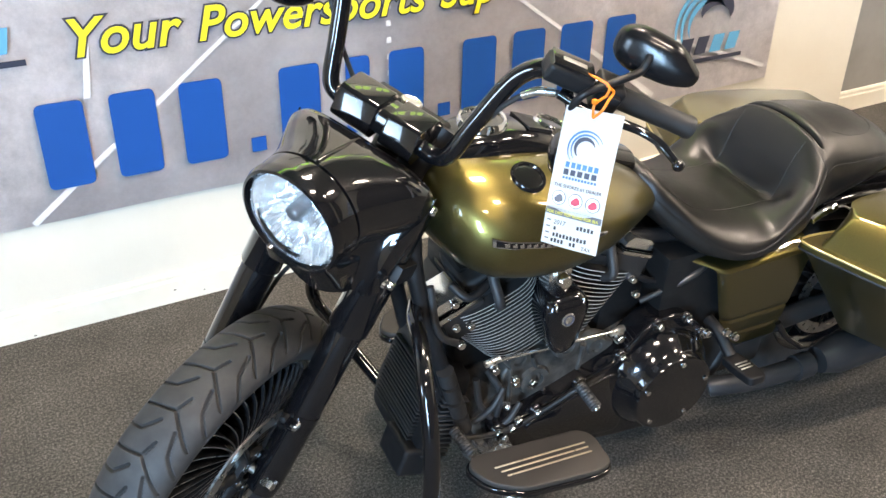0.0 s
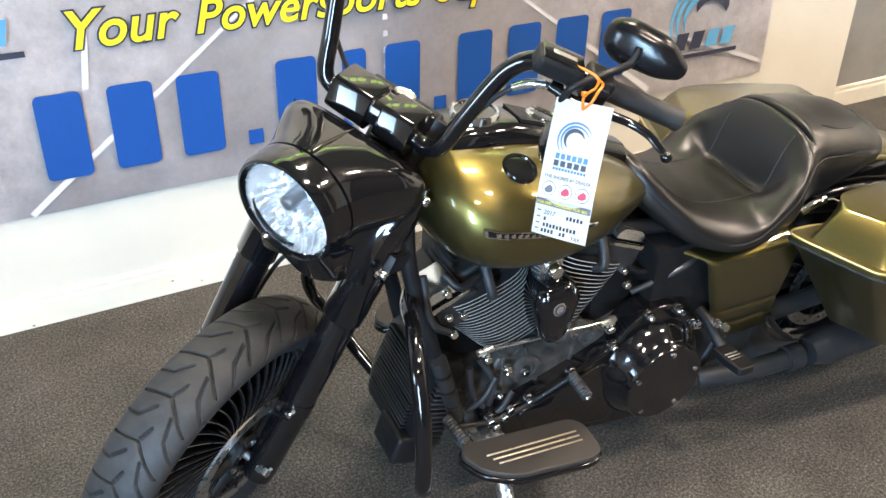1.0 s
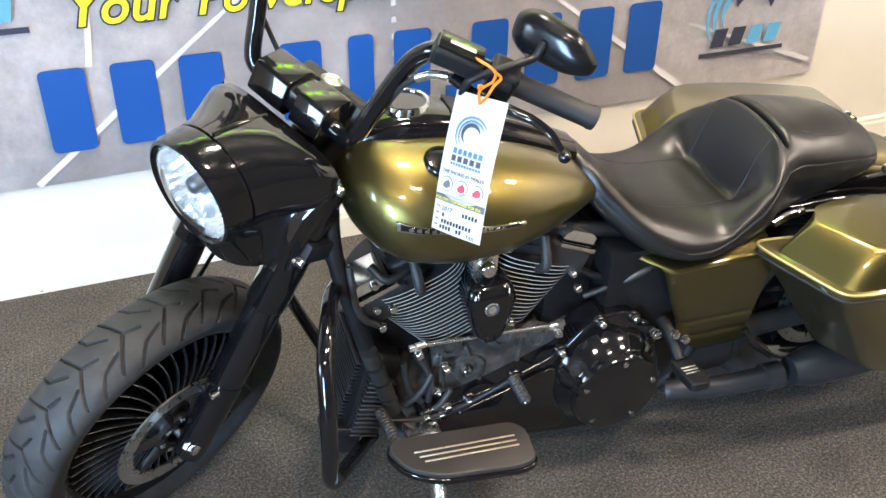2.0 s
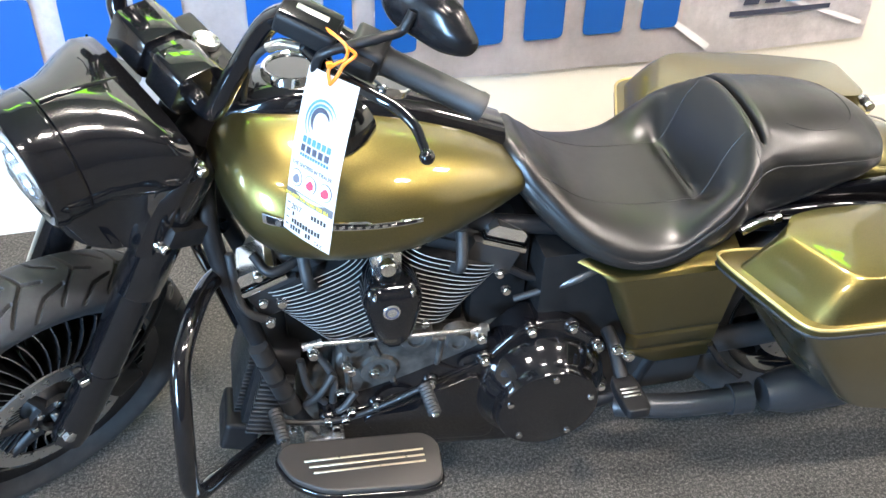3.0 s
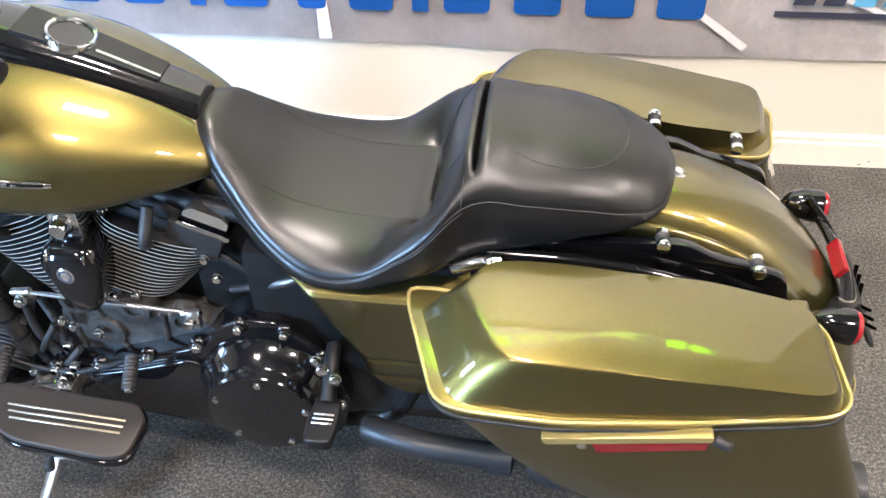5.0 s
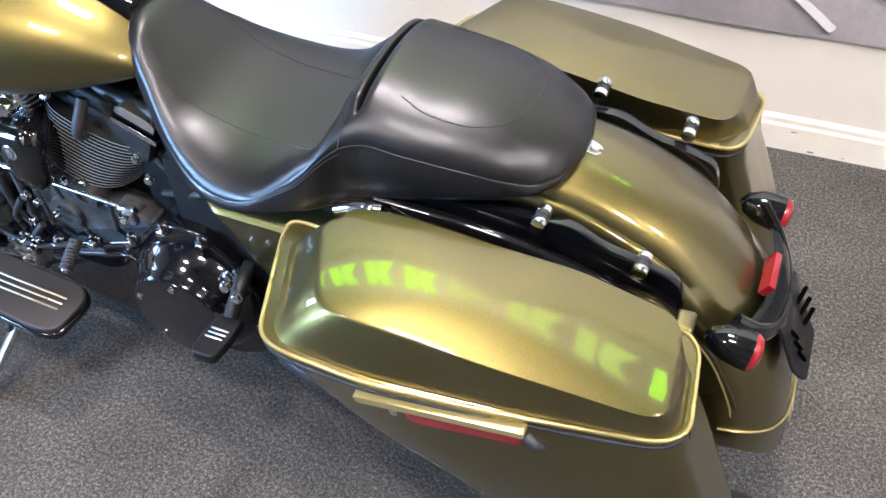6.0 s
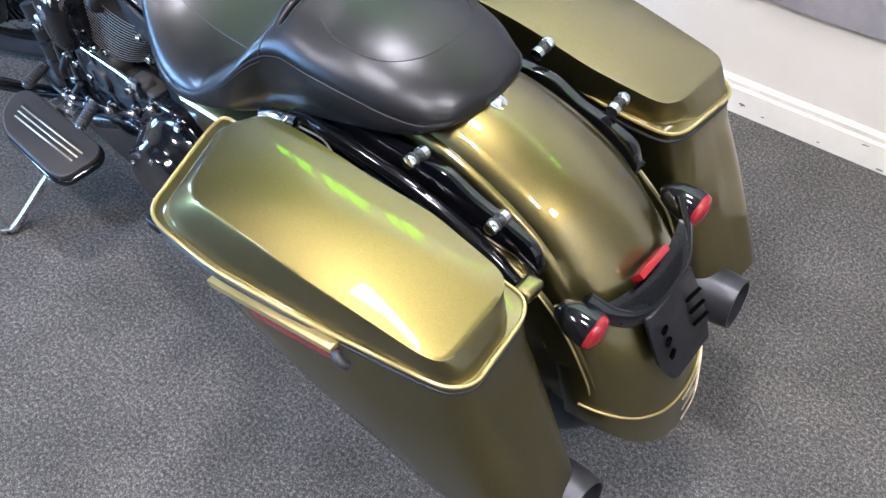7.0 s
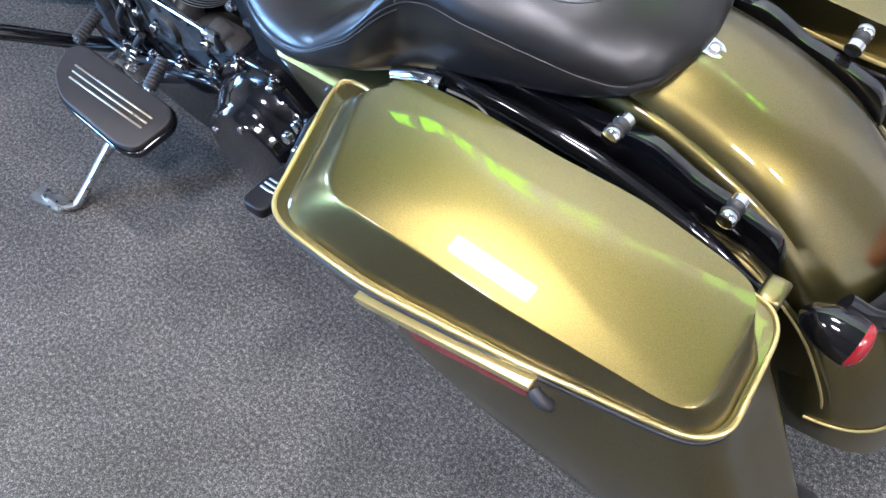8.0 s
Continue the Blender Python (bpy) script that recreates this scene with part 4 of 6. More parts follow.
# bright tab that holds the tail of the seat
bm = B()
prism(bm, rounded([(1.590, -0.017), (1.637, -0.013), (1.646, 0.0), (1.637, 0.013), (1.590, 0.017)], 0.007), lambda a, b, h: (a, b, h - (a - 1.590) * 0.26), 0.7745, 0.7785, 0.001)
part("seat_tab", bm, CHROME, seat, "bright seat fixing tab")
bm = B()
revolve(bm, [(0.007, 0.0), (0.007, 0.005), (0.004, 0.007)], (1.630, 0, 0.7670), (0.26, 0, 1), 12)
part("seat_screw", bm, STEEL, seat)

# -- rear fender
FU = [1.30, 1.42, 1.52, 1.615, 1.70, 1.78, 1.85, 1.910, 1.962, 2.000, 2.022, 2.032]
FW = [0.765, 0.772, 0.772, 0.762, 0.738, 0.700, 0.645, 0.580, 0.498, 0.405, 0.320, 0.245]
FHW = [0.10, 0.105, 0.108, 0.112, 0.116, 0.120, 0.124, 0.131, 0.140, 0.147, 0.150, 0.149]


def fender_loops(rows=46, grow=0.0):
    path = smooth_path([Vector((u, h, w)) for u, w, h in zip(FU, FW, FHW)], 5)
    out = []
    for i, p in enumerate(path):
        t = (path[min(i + 1, len(path) - 1)] - path[max(i - 1, 0)])
        t = Vector((t.x, 0, t.z)).normalized()
        n = Vector((-t.z, 0, t.x))
        n = n if n.z > -0.2 else -n
        hw = p.y + grow
        lp = []
        skirt = 0.10
        prof = [(-hw, -skirt), (-hw * 1.0, -0.060), (-hw * 0.985, -0.038), (-hw * 0.95, -0.026), (-hw * 0.90, -0.0235), (-hw * 0.855, -0.024), (-hw * 0.80, -0.0115), (-hw * 0.64, -0.002), (-hw * 0.34, 0.006), (0, 0.009)]
        prof += [(-v, d) for v, d in prof[-2::-1]]
        rnd = min(1.0, max(0.0, (i - 26) / 20.0))
        prof = [(v, d + rnd * (-0.105 * (1 - math.sqrt(max(0.0, 1 - (min(1.0, abs(v) / hw)) ** 2.3))) - d if abs(v) < hw * 0.999 else -0.105 - 0.03 * (1 if d < -0.09 else 0) - d)) for v, d in prof]
        for v, d in prof:
            lift = 0.11 * (v / hw) ** 2 * max(0.0, (i - 36) / 19.0)
            lp.append(Vector((p.x - 0.10 * lift, v, p.z + lift)) + n * (d + grow))
        back = [Vector((p.x - 0.011 * (v / hw) ** 2 * max(0.0, (i - 36) / 19.0), v * 0.97, p.z + 0.11 * (v / hw) ** 2 * max(0.0, (i - 36) / 19.0))) + n * (d - 0.005) for v, d in reversed(prof)]
        out.append(lp + back)
    return out


bm = B()
rings(bm, fender_loops())
fender = part("rear_fender", bm, OLIVE, bike, "olive gold rear fender", smooth=50)
# gold edge and three bright slats on the tip
bm = B()
lp = fender_loops(grow=0.0015)[-7]
tube(bm, [q for q in lp[1:18]], 0.0022, 8, 4)
part("fender_stripe", bm, GOLDLINE, fender)
for k in range(3):
    lp = fender_loops(grow=0.0015)[-6 + 2 * k]
    bm = B()
    pts = [q + Vector((0.001, 0, 0)) for q in lp[9:14]]
    tube(bm, pts, 0.0015, 8, 4)
    part("tip_slat", bm, STRIP, fender, "bright slat on the fender tip")

# side skirts of the fender, each with a gold line along its edge
for s in (-1, 1):
    bm = B()
    poly = rounded([(1.66, 0.655), (1.78, 0.640), (1.87, 0.560), (1.925, 0.450), (1.945, 0.375), (1.915, 0.340), (1.80, 0.385), (1.66, 0.46)], 0.02)
    prism(bm, poly, lambda a, b, h: (a, s * h - s * 0.10 * max(0.0, a - 1.86), b), 0.140, 0.147, 0.002)
    skirt = part("fender_skirt", bm, OLIVE, fender, "olive gold side skirt of the fender")
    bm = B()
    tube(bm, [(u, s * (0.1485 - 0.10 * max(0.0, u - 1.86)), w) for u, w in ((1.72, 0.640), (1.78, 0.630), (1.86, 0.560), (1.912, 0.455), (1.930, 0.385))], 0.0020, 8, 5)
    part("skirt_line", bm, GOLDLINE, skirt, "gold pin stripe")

# rear wheel under the fender
REAR = Matrix.Translation((1.625, 0, 0.318))
rear_rim = cast_wheel(bike, REAR, 0.208, 0.14, 20, 0.07, (-1,), 0.146, SATIN)
rear_rim.name = "rear_wheel"
part("tyre", tyre_mesh(0.322, 0.18, 0.112, 0.206, 110, 32, None), RUBBER, rear_rim, "black rubber rear tyre", m=REAR)

# -- tail: signals, plate bracket, reflector
bm = B()
tube(bm, [(1.885, -0.130, 0.625), (1.918, -0.108, 0.592), (1.944, -0.065, 0.564), (1.952, 0.0, 0.556), (1.944, 0.065, 0.564), (1.918, 0.108, 0.592), (1.885, 0.130, 0.625)], 0.016, 14, 5, flat=0.5)
bracket = part("signal_bracket", bm, BLACK, bike, "gloss black tail bracket")
bm = B()
sheet(bm, [[(1.922 - 1.6 * y * y, y, 0.596 + 0.9 * y * y), (1.936 - 1.8 * y * y, y, 0.593 + 1.0 * y * y), (1.951 - 2.0 * y * y, y, 0.580 + 1.1 * y * y), (1.957 - 2.1 * y * y, y, 0.566 + 1.1 * y * y)] for y in np.linspace(-0.105, 0.105, 22)])
bmesh.ops.solidify(bm, geom=list(bm.faces), thickness=0.005)
part("bracket_plate", bm, BLACK, bracket, "curved gloss black top plate")
for s in (-1, 1):
    bm = B()
    c = Vector((1.905, s * 0.146 - 0.004, 0.600))
    revolve(bm, [(0.004, -0.056), (0.017, -0.047), (0.027, -0.025), (0.030, 0.0), (0.030, 0.010), (0.026, 0.011)], c, (1, 0, -0.15), 28)
    tube(bm, [c + Vector((-0.01, 0, 0.0)), (1.900, s * 0.115, 0.605)], 0.011, 10, 1)
    sig = part("rear_signal", bm, BLACK, bracket, "black bullet signal")
    bm = B()
    revolve(bm, [(0.0285, 0.006), (0.0295, 0.013), (0.0265, 0.020), (0.015, 0.025), (0.003, 0.027)], c, (1, 0, -0.15), 28)
    part("signal_lens", bm, RED, sig, "red signal lens")
bm = B()
box(bm, (-0.006, -0.037, -0.013), (0.006, 0.037, 0.013), 0.004, 2, pose(1.918, -0.006, 0.612, 0, 30, 0))
part("red_reflector", bm, RED, bracket, "red reflector bar")
bm = B()
prism(bm, rounded([(-0.066, 0.0), (0.066, 0.0), (0.070, -0.085), (0.056, -0.118), (-0.056, -0.118), (-0.070, -0.085)], 0.010),
      lambda a, b, h: (1.962 - b * 0.50 + h - 3.2 * a * a, a, 0.566 + b), 0, 0.006, 0.002)
plate = part("plate_bracket", bm, SATIN, bracket, "black slotted plate bracket")
# raised bars in flat black paint in the dark of the open slots
for s in (-1, 1):
    for k in range(3):
        bm = B()
        y, z = s * 0.042, 0.534 - k * 0.022
        box(bm, (-0.003, -0.016, -0.003), (0.003, 0.016, 0.003), 0.002, 2, pose(1.9675 + 0.50 * (0.566 - z) - 3.2 * y * y, y, z, s * 35, 26, 0))
        part("painted_slot", bm, VOID, plate)

# -- saddlebags
RIM = [(1.222, 0.205), (1.228, 0.250), (1.288, 0.418), (1.318, 0.434), (1.45, 0.438), (1.65, 0.412), (1.835, 0.380), (1.862, 0.352), (1.848, 0.225), (1.826, 0.198), (1.745, 0.198), (1.668, 0.204), (1.60, 0.226), (1.53, 0.243), (1.45, 0.246), (1.35, 0.222)]
TOPP = [(1.318, 0.262), (1.372, 0.382), (1.400, 0.402), (1.62, 0.397), (1.812, 0.380), (1.829, 0.366), (1.822, 0.236), (1.803, 0.212), (1.67, 0.201), (1.55, 0.210), (1.40, 0.212), (1.345, 0.218)]


def even_loop(poly, n):
    """n points at even steps round a closed polygon, from its first corner."""
    p = [Vector(q) for q in poly]
    p.append(p[0])
    d = [0.0]
    for a, b in zip(p, p[1:]):
        d.append(d[-1] + (b - a).length)
    out = []
    for k in range(n):
        t = d[-1] * k / n
        i = max(j for j in range(len(d) - 1) if d[j] <= t)
        f = (t - d[i]) / (d[i + 1] - d[i])
        out.append(p[i].lerp(p[i + 1], f))
    return out


def lid_top(u):
    return curve_values([1.20, 1.30, 1.40, 1.60, 1.80, 1.86], [0.724, 0.743, 0.749, 0.734, 0.708, 0.700], u)


def rim_level(u):
    return curve_values([1.2, 1.4, 1.6, 1.87], [0.662, 0.660, 0.655, 0.652], u)


N = 160


def angle_sorted(poly):
    c = Vector((1.56, 0.31))
    pts = even_loop(rounded(poly, 0.018, 4), 900)
    out = []
    for k in range(N):
        a = 2 * math.pi * k / N
        d = Vector((math.cos(a) * 0.34, math.sin(a) * 0.13)).normalized()
        best = max(pts, key=lambda q: (Vector(q) - c).normalized().dot(d))
        out.append(Vector(best))
    return out


rim_loop = angle_sorted(RIM)
top_loop = angle_sorted(TOPP)


def relax(loop, times=3):
    for _ in range(times):
        loop = [(loop[i - 1] + 2 * loop[i] + loop[(i + 1) % len(loop)]) / 4 for i in range(len(loop))]
    return loop


rim_loop, top_loop = relax(rim_loop, 2), relax(top_loop, 2)
cen = Vector((1.56, 0.31))


def saddlebag(s):
    shift = Vector((-0.016, 0.008, -0.014)) if s > 0 else Vector()

    def P(u, v, w):
        return Vector((u, s * v, w)) + shift
    bm = B()
    # lid: upright lip, flat ledge, sloping flank, crisp edge round a nearly flat top
    loops = []
    loops.append([P(q.x, q.y, rim_level(q.x) - 0.004) for q in rim_loop])
    loops.append([P(q.x, q.y, rim_level(q.x) + 0.010) for q in rim_loop])
    for t, h in ((0.05, 0.015), (0.20, 0.035), (0.25, 0.10), (0.36, 0.28), (0.55, 0.56), (0.75, 0.80), (0.90, 0.945), (0.955, 0.985), (1.0, 1.0)):
        lp = []
        for a, b in zip(rim_loop, top_loop):
            upright = min(1.0, max(0.0, (0.27 - b.y) / 0.04)) * (min(1.0, t / 0.22) - t)
            q = a.lerp(b, t + upright)
            z0 = rim_level(a.x) + 0.010
            lp.append(P(q.x, q.y, z0 + (lid_top(b.x) - z0) * h))
        loops.append(lp)
    for t in (0.03, 0.10, 0.25, 0.5, 0.8, 0.97):
        lp = []
        for b in top_loop:
            q = b.lerp(cen, t)
            lp.append(P(q.x, q.y, lid_top(q.x) + 0.0064 * (1 - (1 - t) ** 2)))
        loops.append(lp)
    rings(bm, loops)
    # shell below the lid: slanted front, drooping tail
    sb = B()
    loops = []
    low = []
    for q in rim_loop:
        f = (q.x - 1.222) / 0.64
        low.append(Vector((1.452 + f * 0.548, 0.205 + (q.y - 0.186) * (0.58 + 0.36 * f))))
    for t in np.linspace(0, 1, 9):
        lp = []
        for a, b in zip(rim_loop, low):
            q = a.lerp(b, t)
            inset = 1 - 0.028 * min(1, t * 12)
            bottom = 0.352 - 0.044 * max(0, (b.x - 1.45) / 0.55)
            z = rim_level(a.x) - 0.006
            c = cen.lerp(Vector((1.72, 0.30)), t)
            q = c + (q - c) * inset
            lp.append(P(q.x, q.y + 0.012 * math.sin(math.pi * t) * (1 if q.y > 0.3 else 0), z + (bottom - z) * t))
        loops.append(lp)
    last = loops[-1]
    mid = sum(last, Vector()) / len(last)
    loops.append([mid + (q - mid) * 0.93 + Vector((0, 0, -0.012)) for q in last])
    rings(sb, loops)
    bag = part("saddlebag", sb, OLIVE, bike, "olive gold hard saddlebag", smooth=50)
    lid = part("bag_lid", bm, OLIVE, bag, "olive gold domed lid", smooth=40)
    bm = B()
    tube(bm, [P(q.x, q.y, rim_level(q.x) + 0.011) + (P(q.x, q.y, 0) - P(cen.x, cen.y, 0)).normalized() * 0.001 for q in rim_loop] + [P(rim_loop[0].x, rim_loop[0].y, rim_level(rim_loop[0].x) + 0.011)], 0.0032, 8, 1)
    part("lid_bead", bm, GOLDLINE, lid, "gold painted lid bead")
    bm = B()
    tube(bm, [P(q.x, q.y, rim_level(q.x) - 0.007) + (P(q.x, q.y, 0) - P(cen.x, cen.y, 0)).normalized() * -0.001 for q in rim_loop] + [P(rim_loop[0].x, rim_loop[0].y, rim_level(rim_loop[0].x) - 0.007)], 0.0035, 8, 1)
    part("lid_seal", bm, GRIP, bag, "black rubber lid seal")
    # latch bar with red reflector on the outer flank
    bm = B()
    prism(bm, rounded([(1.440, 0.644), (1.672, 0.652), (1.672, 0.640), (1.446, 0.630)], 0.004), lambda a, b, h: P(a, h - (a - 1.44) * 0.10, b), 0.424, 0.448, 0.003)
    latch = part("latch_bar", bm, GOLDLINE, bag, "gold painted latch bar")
    bm = B()
    prism(bm, rounded([(1.505, 0.637), (1.668, 0.643), (1.668, 0.617), (1.520, 0.607)], 0.004), lambda a, b, h: P(a, h - (a - 1.44) * 0.10, b), 0.418, 0.4445, 0.003)
    part("side_reflector", bm, RED, latch, "red side reflector")
    bm = B()
    revolve(bm, [(0.007, 0.0), (0.007, 0.006), (0.004, 0.008)], P(1.497, 0.436, 0.627), (0, s, 0), 12)
    part("latch_bolt", bm, CHROME, latch)
    bm = B()
    tube(bm, [P(1.675, 0.42, 0.642), P(1.690, 0.425, 0.638), P(1.695, 0.42, 0.630)], 0.008, 10, 2)
    part("latch_stop", bm, GRIP, latch, "black rubber stop")
    # hinge lever at the front inner corner and lock lever at the rear
    bm = B()
    tube(bm, [P(1.285, 0.182, 0.690), P(1.320, 0.180, 0.704), P(1.362, 0.176, 0.708)], 0.010, 12, 3, flat=0.7)
    revolve(bm, [(0.010, 0), (0.010, 0.012), (0.006, 0.015)], P(1.343, 0.177, 0.700), (0, 0, 1), 14)
    part("bag_lever", bm, CHROME, bag, "bright bag release lever")
    bm = B()
    tube(bm, [P(1.37, 0.176, 0.704), P(1.41, 0.165, 0.690), P(1.44, 0.172, 0.672)], 0.0022, 6, 4)
    part("lid_cable", bm, STEEL, bag)
    if s < 0:
        bm = B()
        box(bm, (1.806, -0.198, 0.640), (1.834, -0.158, 0.662), 0.009, 3)
        part("bag_tab", bm, OLIVE, bag)
    return bag


saddlebag(-1)
saddlebag(1)

# -- docking strut covers between fender and bags
for s in (-1, 1):
    bm = B()
    poly = [(1.335, 0.725), (1.45, 0.728), (1.57, 0.735), (1.64, 0.738), (1.69, 0.712), (1.745, 0.700), (1.800, 0.682), (1.815, 0.630), (1.78, 0.575), (1.70, 0.60), (1.60, 0.64), (1.45, 0.655), (1.34, 0.66)]
    prism(bm, rounded(poly, 0.018), side_view, min(s * 0.122, s * 0.140), max(s * 0.122, s * 0.140), 0.005)
    strut = part("fender_strut", bm, BLACK, bike, "gloss black fender strut cover")
    bm = B()
    tube(bm, [(1.34, s * 0.152, 0.700), (1.47, s * 0.156, 0.702), (1.60, s * 0.156, 0.686), (1.72, s * 0.158, 0.652), (1.80, s * 0.160, 0.610)], 0.012, 12, 5)
    part("bag_rail", bm, BLACK, strut, "black bag support rail")
    for u, w in ((1.600, 0.755), (1.746, 0.716)):
        bm = B()
        revolve(bm, [(0.011, 0), (0.011, 0.010), (0.0075, 0.012), (0.0075, 0.024), (0.0095, 0.026), (0.0115, 0.029), (0.0115, 0.034), (0.0095, 0.038), (0.006, 0.039)], (u, s * 0.136, w), (0, s, 0.12), 20)
        part("docking_point", bm, CHROME, strut, "chrome docking bushing")
        bm = B()
        revolve(bm, [(0.0105, 0.009), (0.0112, 0.011), (0.0085, 0.015), (0.0085, 0.019), (0.0112, 0.023), (0.0105, 0.026)], (u, s * 0.136, w), (0, s, 0.12), 20)
        part("docking_rubber", bm, GRIP, strut)
    for u, w in ((1.50, 0.69), (1.58, 0.675), (1.70, 0.655)):
        bolt((u, s * 0.141, w), (0, s, 0), 0.007, 0.006, strut, "strut_bolt", SATIN)

# -- side covers: a ledge on top, a crease, and a raked front edge
SW = [0.336, 0.350, 0.43, 0.52, 0.570, 0.614]
SL = [1.172, 1.148, 1.112, 1.072, 1.052, 1.034]
for s in (-1, 1):
    def cover_point(w, e, f):
        """w: height on the face; e: 0 at the crease to 1 at the inner edge of the ledge; f: 0 at the front edge to 1 at the rear."""
        front = curve_values(SW, SL, w) - 0.078 * e
        u = front + (1.31 - front) * f
        near = max(0.0, 1 - (u - front) / 0.026)
        v = 0.194 - 0.12 * max(0.0, 0.614 - w) - 0.072 * e - 0.014 * near ** 2 * (1 - e)
        v -= 0.0035 * math.exp(-((w - 0.436) / 0.005) ** 2) + 0.0025 * math.exp(-((w - 0.385) / 0.005) ** 2)
        return Vector((u, s * v, w + 0.030 * e - 0.006 * near ** 2 * e - 0.005 * math.exp(-(e / 0.05) ** 2)))
    ws = sorted(set([round(x, 4) for x in np.linspace(0.336, 0.614, 38)] + [0.380, 0.385, 0.390, 0.426, 0.431, 0.436, 0.441, 0.446, 0.608, 0.611]))
    rows = [(w, 0.0) for w in ws] + [(0.614, e) for e in (0.02, 0.05, 0.1, 0.25, 0.5, 0.75, 1.0)]
    bm = B()
    sheet(bm, [[cover_point(w, e, (k / 26) ** 1.5) for k in range(27)] for w, e in rows])
    bmesh.ops.recalc_face_normals(bm, faces=list(bm.faces))
    bmesh.ops.solidify(bm, geom=list(bm.faces), thickness=0.005)
    sc = part("side_cover", bm, OLIVE, bike, "olive gold side cover with a ledge under the seat", smooth=50)

# -- frame and rear subframe under the seat
bm = B()
for s in (-1, 1):
    tube(bm, [(0.34, s * 0.04, 0.86), (0.335, s * 0.075, 0.72), (0.38, s * 0.10, 0.52), (0.44, s * 0.115, 0.30), (0.52, s * 0.12, 0.20), (0.75, s * 0.12, 0.17), (1.10, s * 0.12, 0.18), (1.20, s * 0.12, 0.30), (1.25, s * 0.12, 0.55)], 0.018, 14, 5)
    tube(bm, [(0.36, s * 0.04, 0.84), (0.60, s * 0.05, 0.73), (0.95, s * 0.09, 0.68), (1.25, s * 0.11, 0.66), (1.55, s * 0.115, 0.62)], 0.018, 12, 5)
tube(bm, [(0.30, 0, 0.84), (0.42, 0, 1.0)], 0.04, 18, 1)
part("frame", bm, SATIN, bike, "satin black tubular frame")
bm = B()
box(bm, (0.92, -0.145, 0.36), (1.30, 0.145, 0.65), 0.02)
part("battery_box", bm, SHADEBLACK, bike, "black box behind the engine")
# two filler boxes, added to close see-through gaps and hold them dark
bm = B()
box(bm, (0.80, -0.085, 0.40), (0.915, 0.13, 0.69), 0.02)
part("rear_gap_filler", bm, SHADEBLACK, bike, "added black filler box that darkens the gap behind the rear cylinder")
bm = B()
box(bm, (0.44, -0.060, 0.42), (0.795, 0.10, 0.70), 0.02)
part("barrel_gap_filler", bm, SHADEBLACK, bike, "added black filler box that darkens the gap between the cylinders")
bm = B()
# this box is filler, added to make the gap before the wheel dark
box(bm, (1.06, -0.128, 0.20), (1.33, 0.128, 0.42), 0.03)
tube(bm, [(1.22, 0.105, 0.30), (1.625, 0.105, 0.318)], 0.028, 12, 1)
tube(bm, [(1.22, -0.105, 0.30), (1.625, -0.105, 0.318)], 0.028, 12, 1)
part("swingarm", bm, GRIP, bike, "black swingarm with an added box that darkens the wheel gap")
# tubes on the down tube: wrapped loom
for k in range(4):
    bm = B()
    y = -0.125
    a, b = Vector((0.385, y, 0.50)), Vector((0.437, y - 0.012, 0.315))
    p, q = a.lerp(b, k / 4 + 0.02), a.lerp(b, k / 4 + 0.22)
    tube(bm, [p, q], 0.019, 14, 1)
    part("loom_wrap", bm, GRIP, bike, "ribbed black loom sleeve" if k == 0 else "")
for pts in ([(0.46, -0.13, 0.45), (0.47, -0.14, 0.38), (0.50, -0.14, 0.33)], [(0.49, -0.12, 0.46), (0.52, -0.14, 0.40), (0.515, -0.14, 0.33), (0.53, -0.13, 0.29)], [(0.36, -0.09, 0.70), (0.37, -0.12, 0.60), (0.42, -0.13, 0.56)]):
    bm = B()
    tube(bm, pts, 0.008, 10, 6)
    part("hose", bm, GRIP, bike, "black rubber hose")

# -- oil cooler ahead of the engine
CM = pose(0.372, 0.0, 0.345, 0, 18, 0)
bm = B()
prism(bm, rounded([(-0.105, -0.125), (0.105, -0.125), (0.125, -0.06), (0.105, 0.115), (-0.105, 0.115), (-0.125, -0.06)], 0.02), lambda a, b, h: (h, a, b), -0.02, 0.06, 0.008)
cooler = part("oil_cooler", bm, SATIN, bike, "black finned oil cooler", m=CM)
for k in range(17):
    bm = B()
    z = -0.085 + 0.0105 * k
    box(bm, (-0.034, -0.092, z), (-0.018, 0.092, z + 0.0035), 0.001, 1)
    part("cooler_fin", bm, CASE, cooler, m=CM)
for k in range(13):
    bm = B()
    z = -0.09 + 0.013 * k
    box(bm, (-0.01, -0.135, z), (0.055, -0.115, z + 0.005), 0.001, 1)
    part("cooler_side_fin", bm, CASE, cooler, m=CM)
bm = B()
box(bm, (-0.05, -0.13, -0.150), (0.02, -0.02, -0.075), 0.012, 3)
part("cooler_shroud", bm, SATIN, cooler, "black lower shroud", m=CM)

# -- engine
bm = B()
prism(bm, rounded([(0.44, 0.22), (0.48, 0.16), (0.90, 0.16), (1.10, 0.20), (1.10, 0.42), (0.92, 0.47), (0.80, 0.43), (0.66, 0.45), (0.54, 0.40), (0.46, 0.34)], 0.03), side_view, -0.125, 0.13, 0.012)
part("crankcase", bm, ENGINEGREY, bike, "dull grey crankcase")


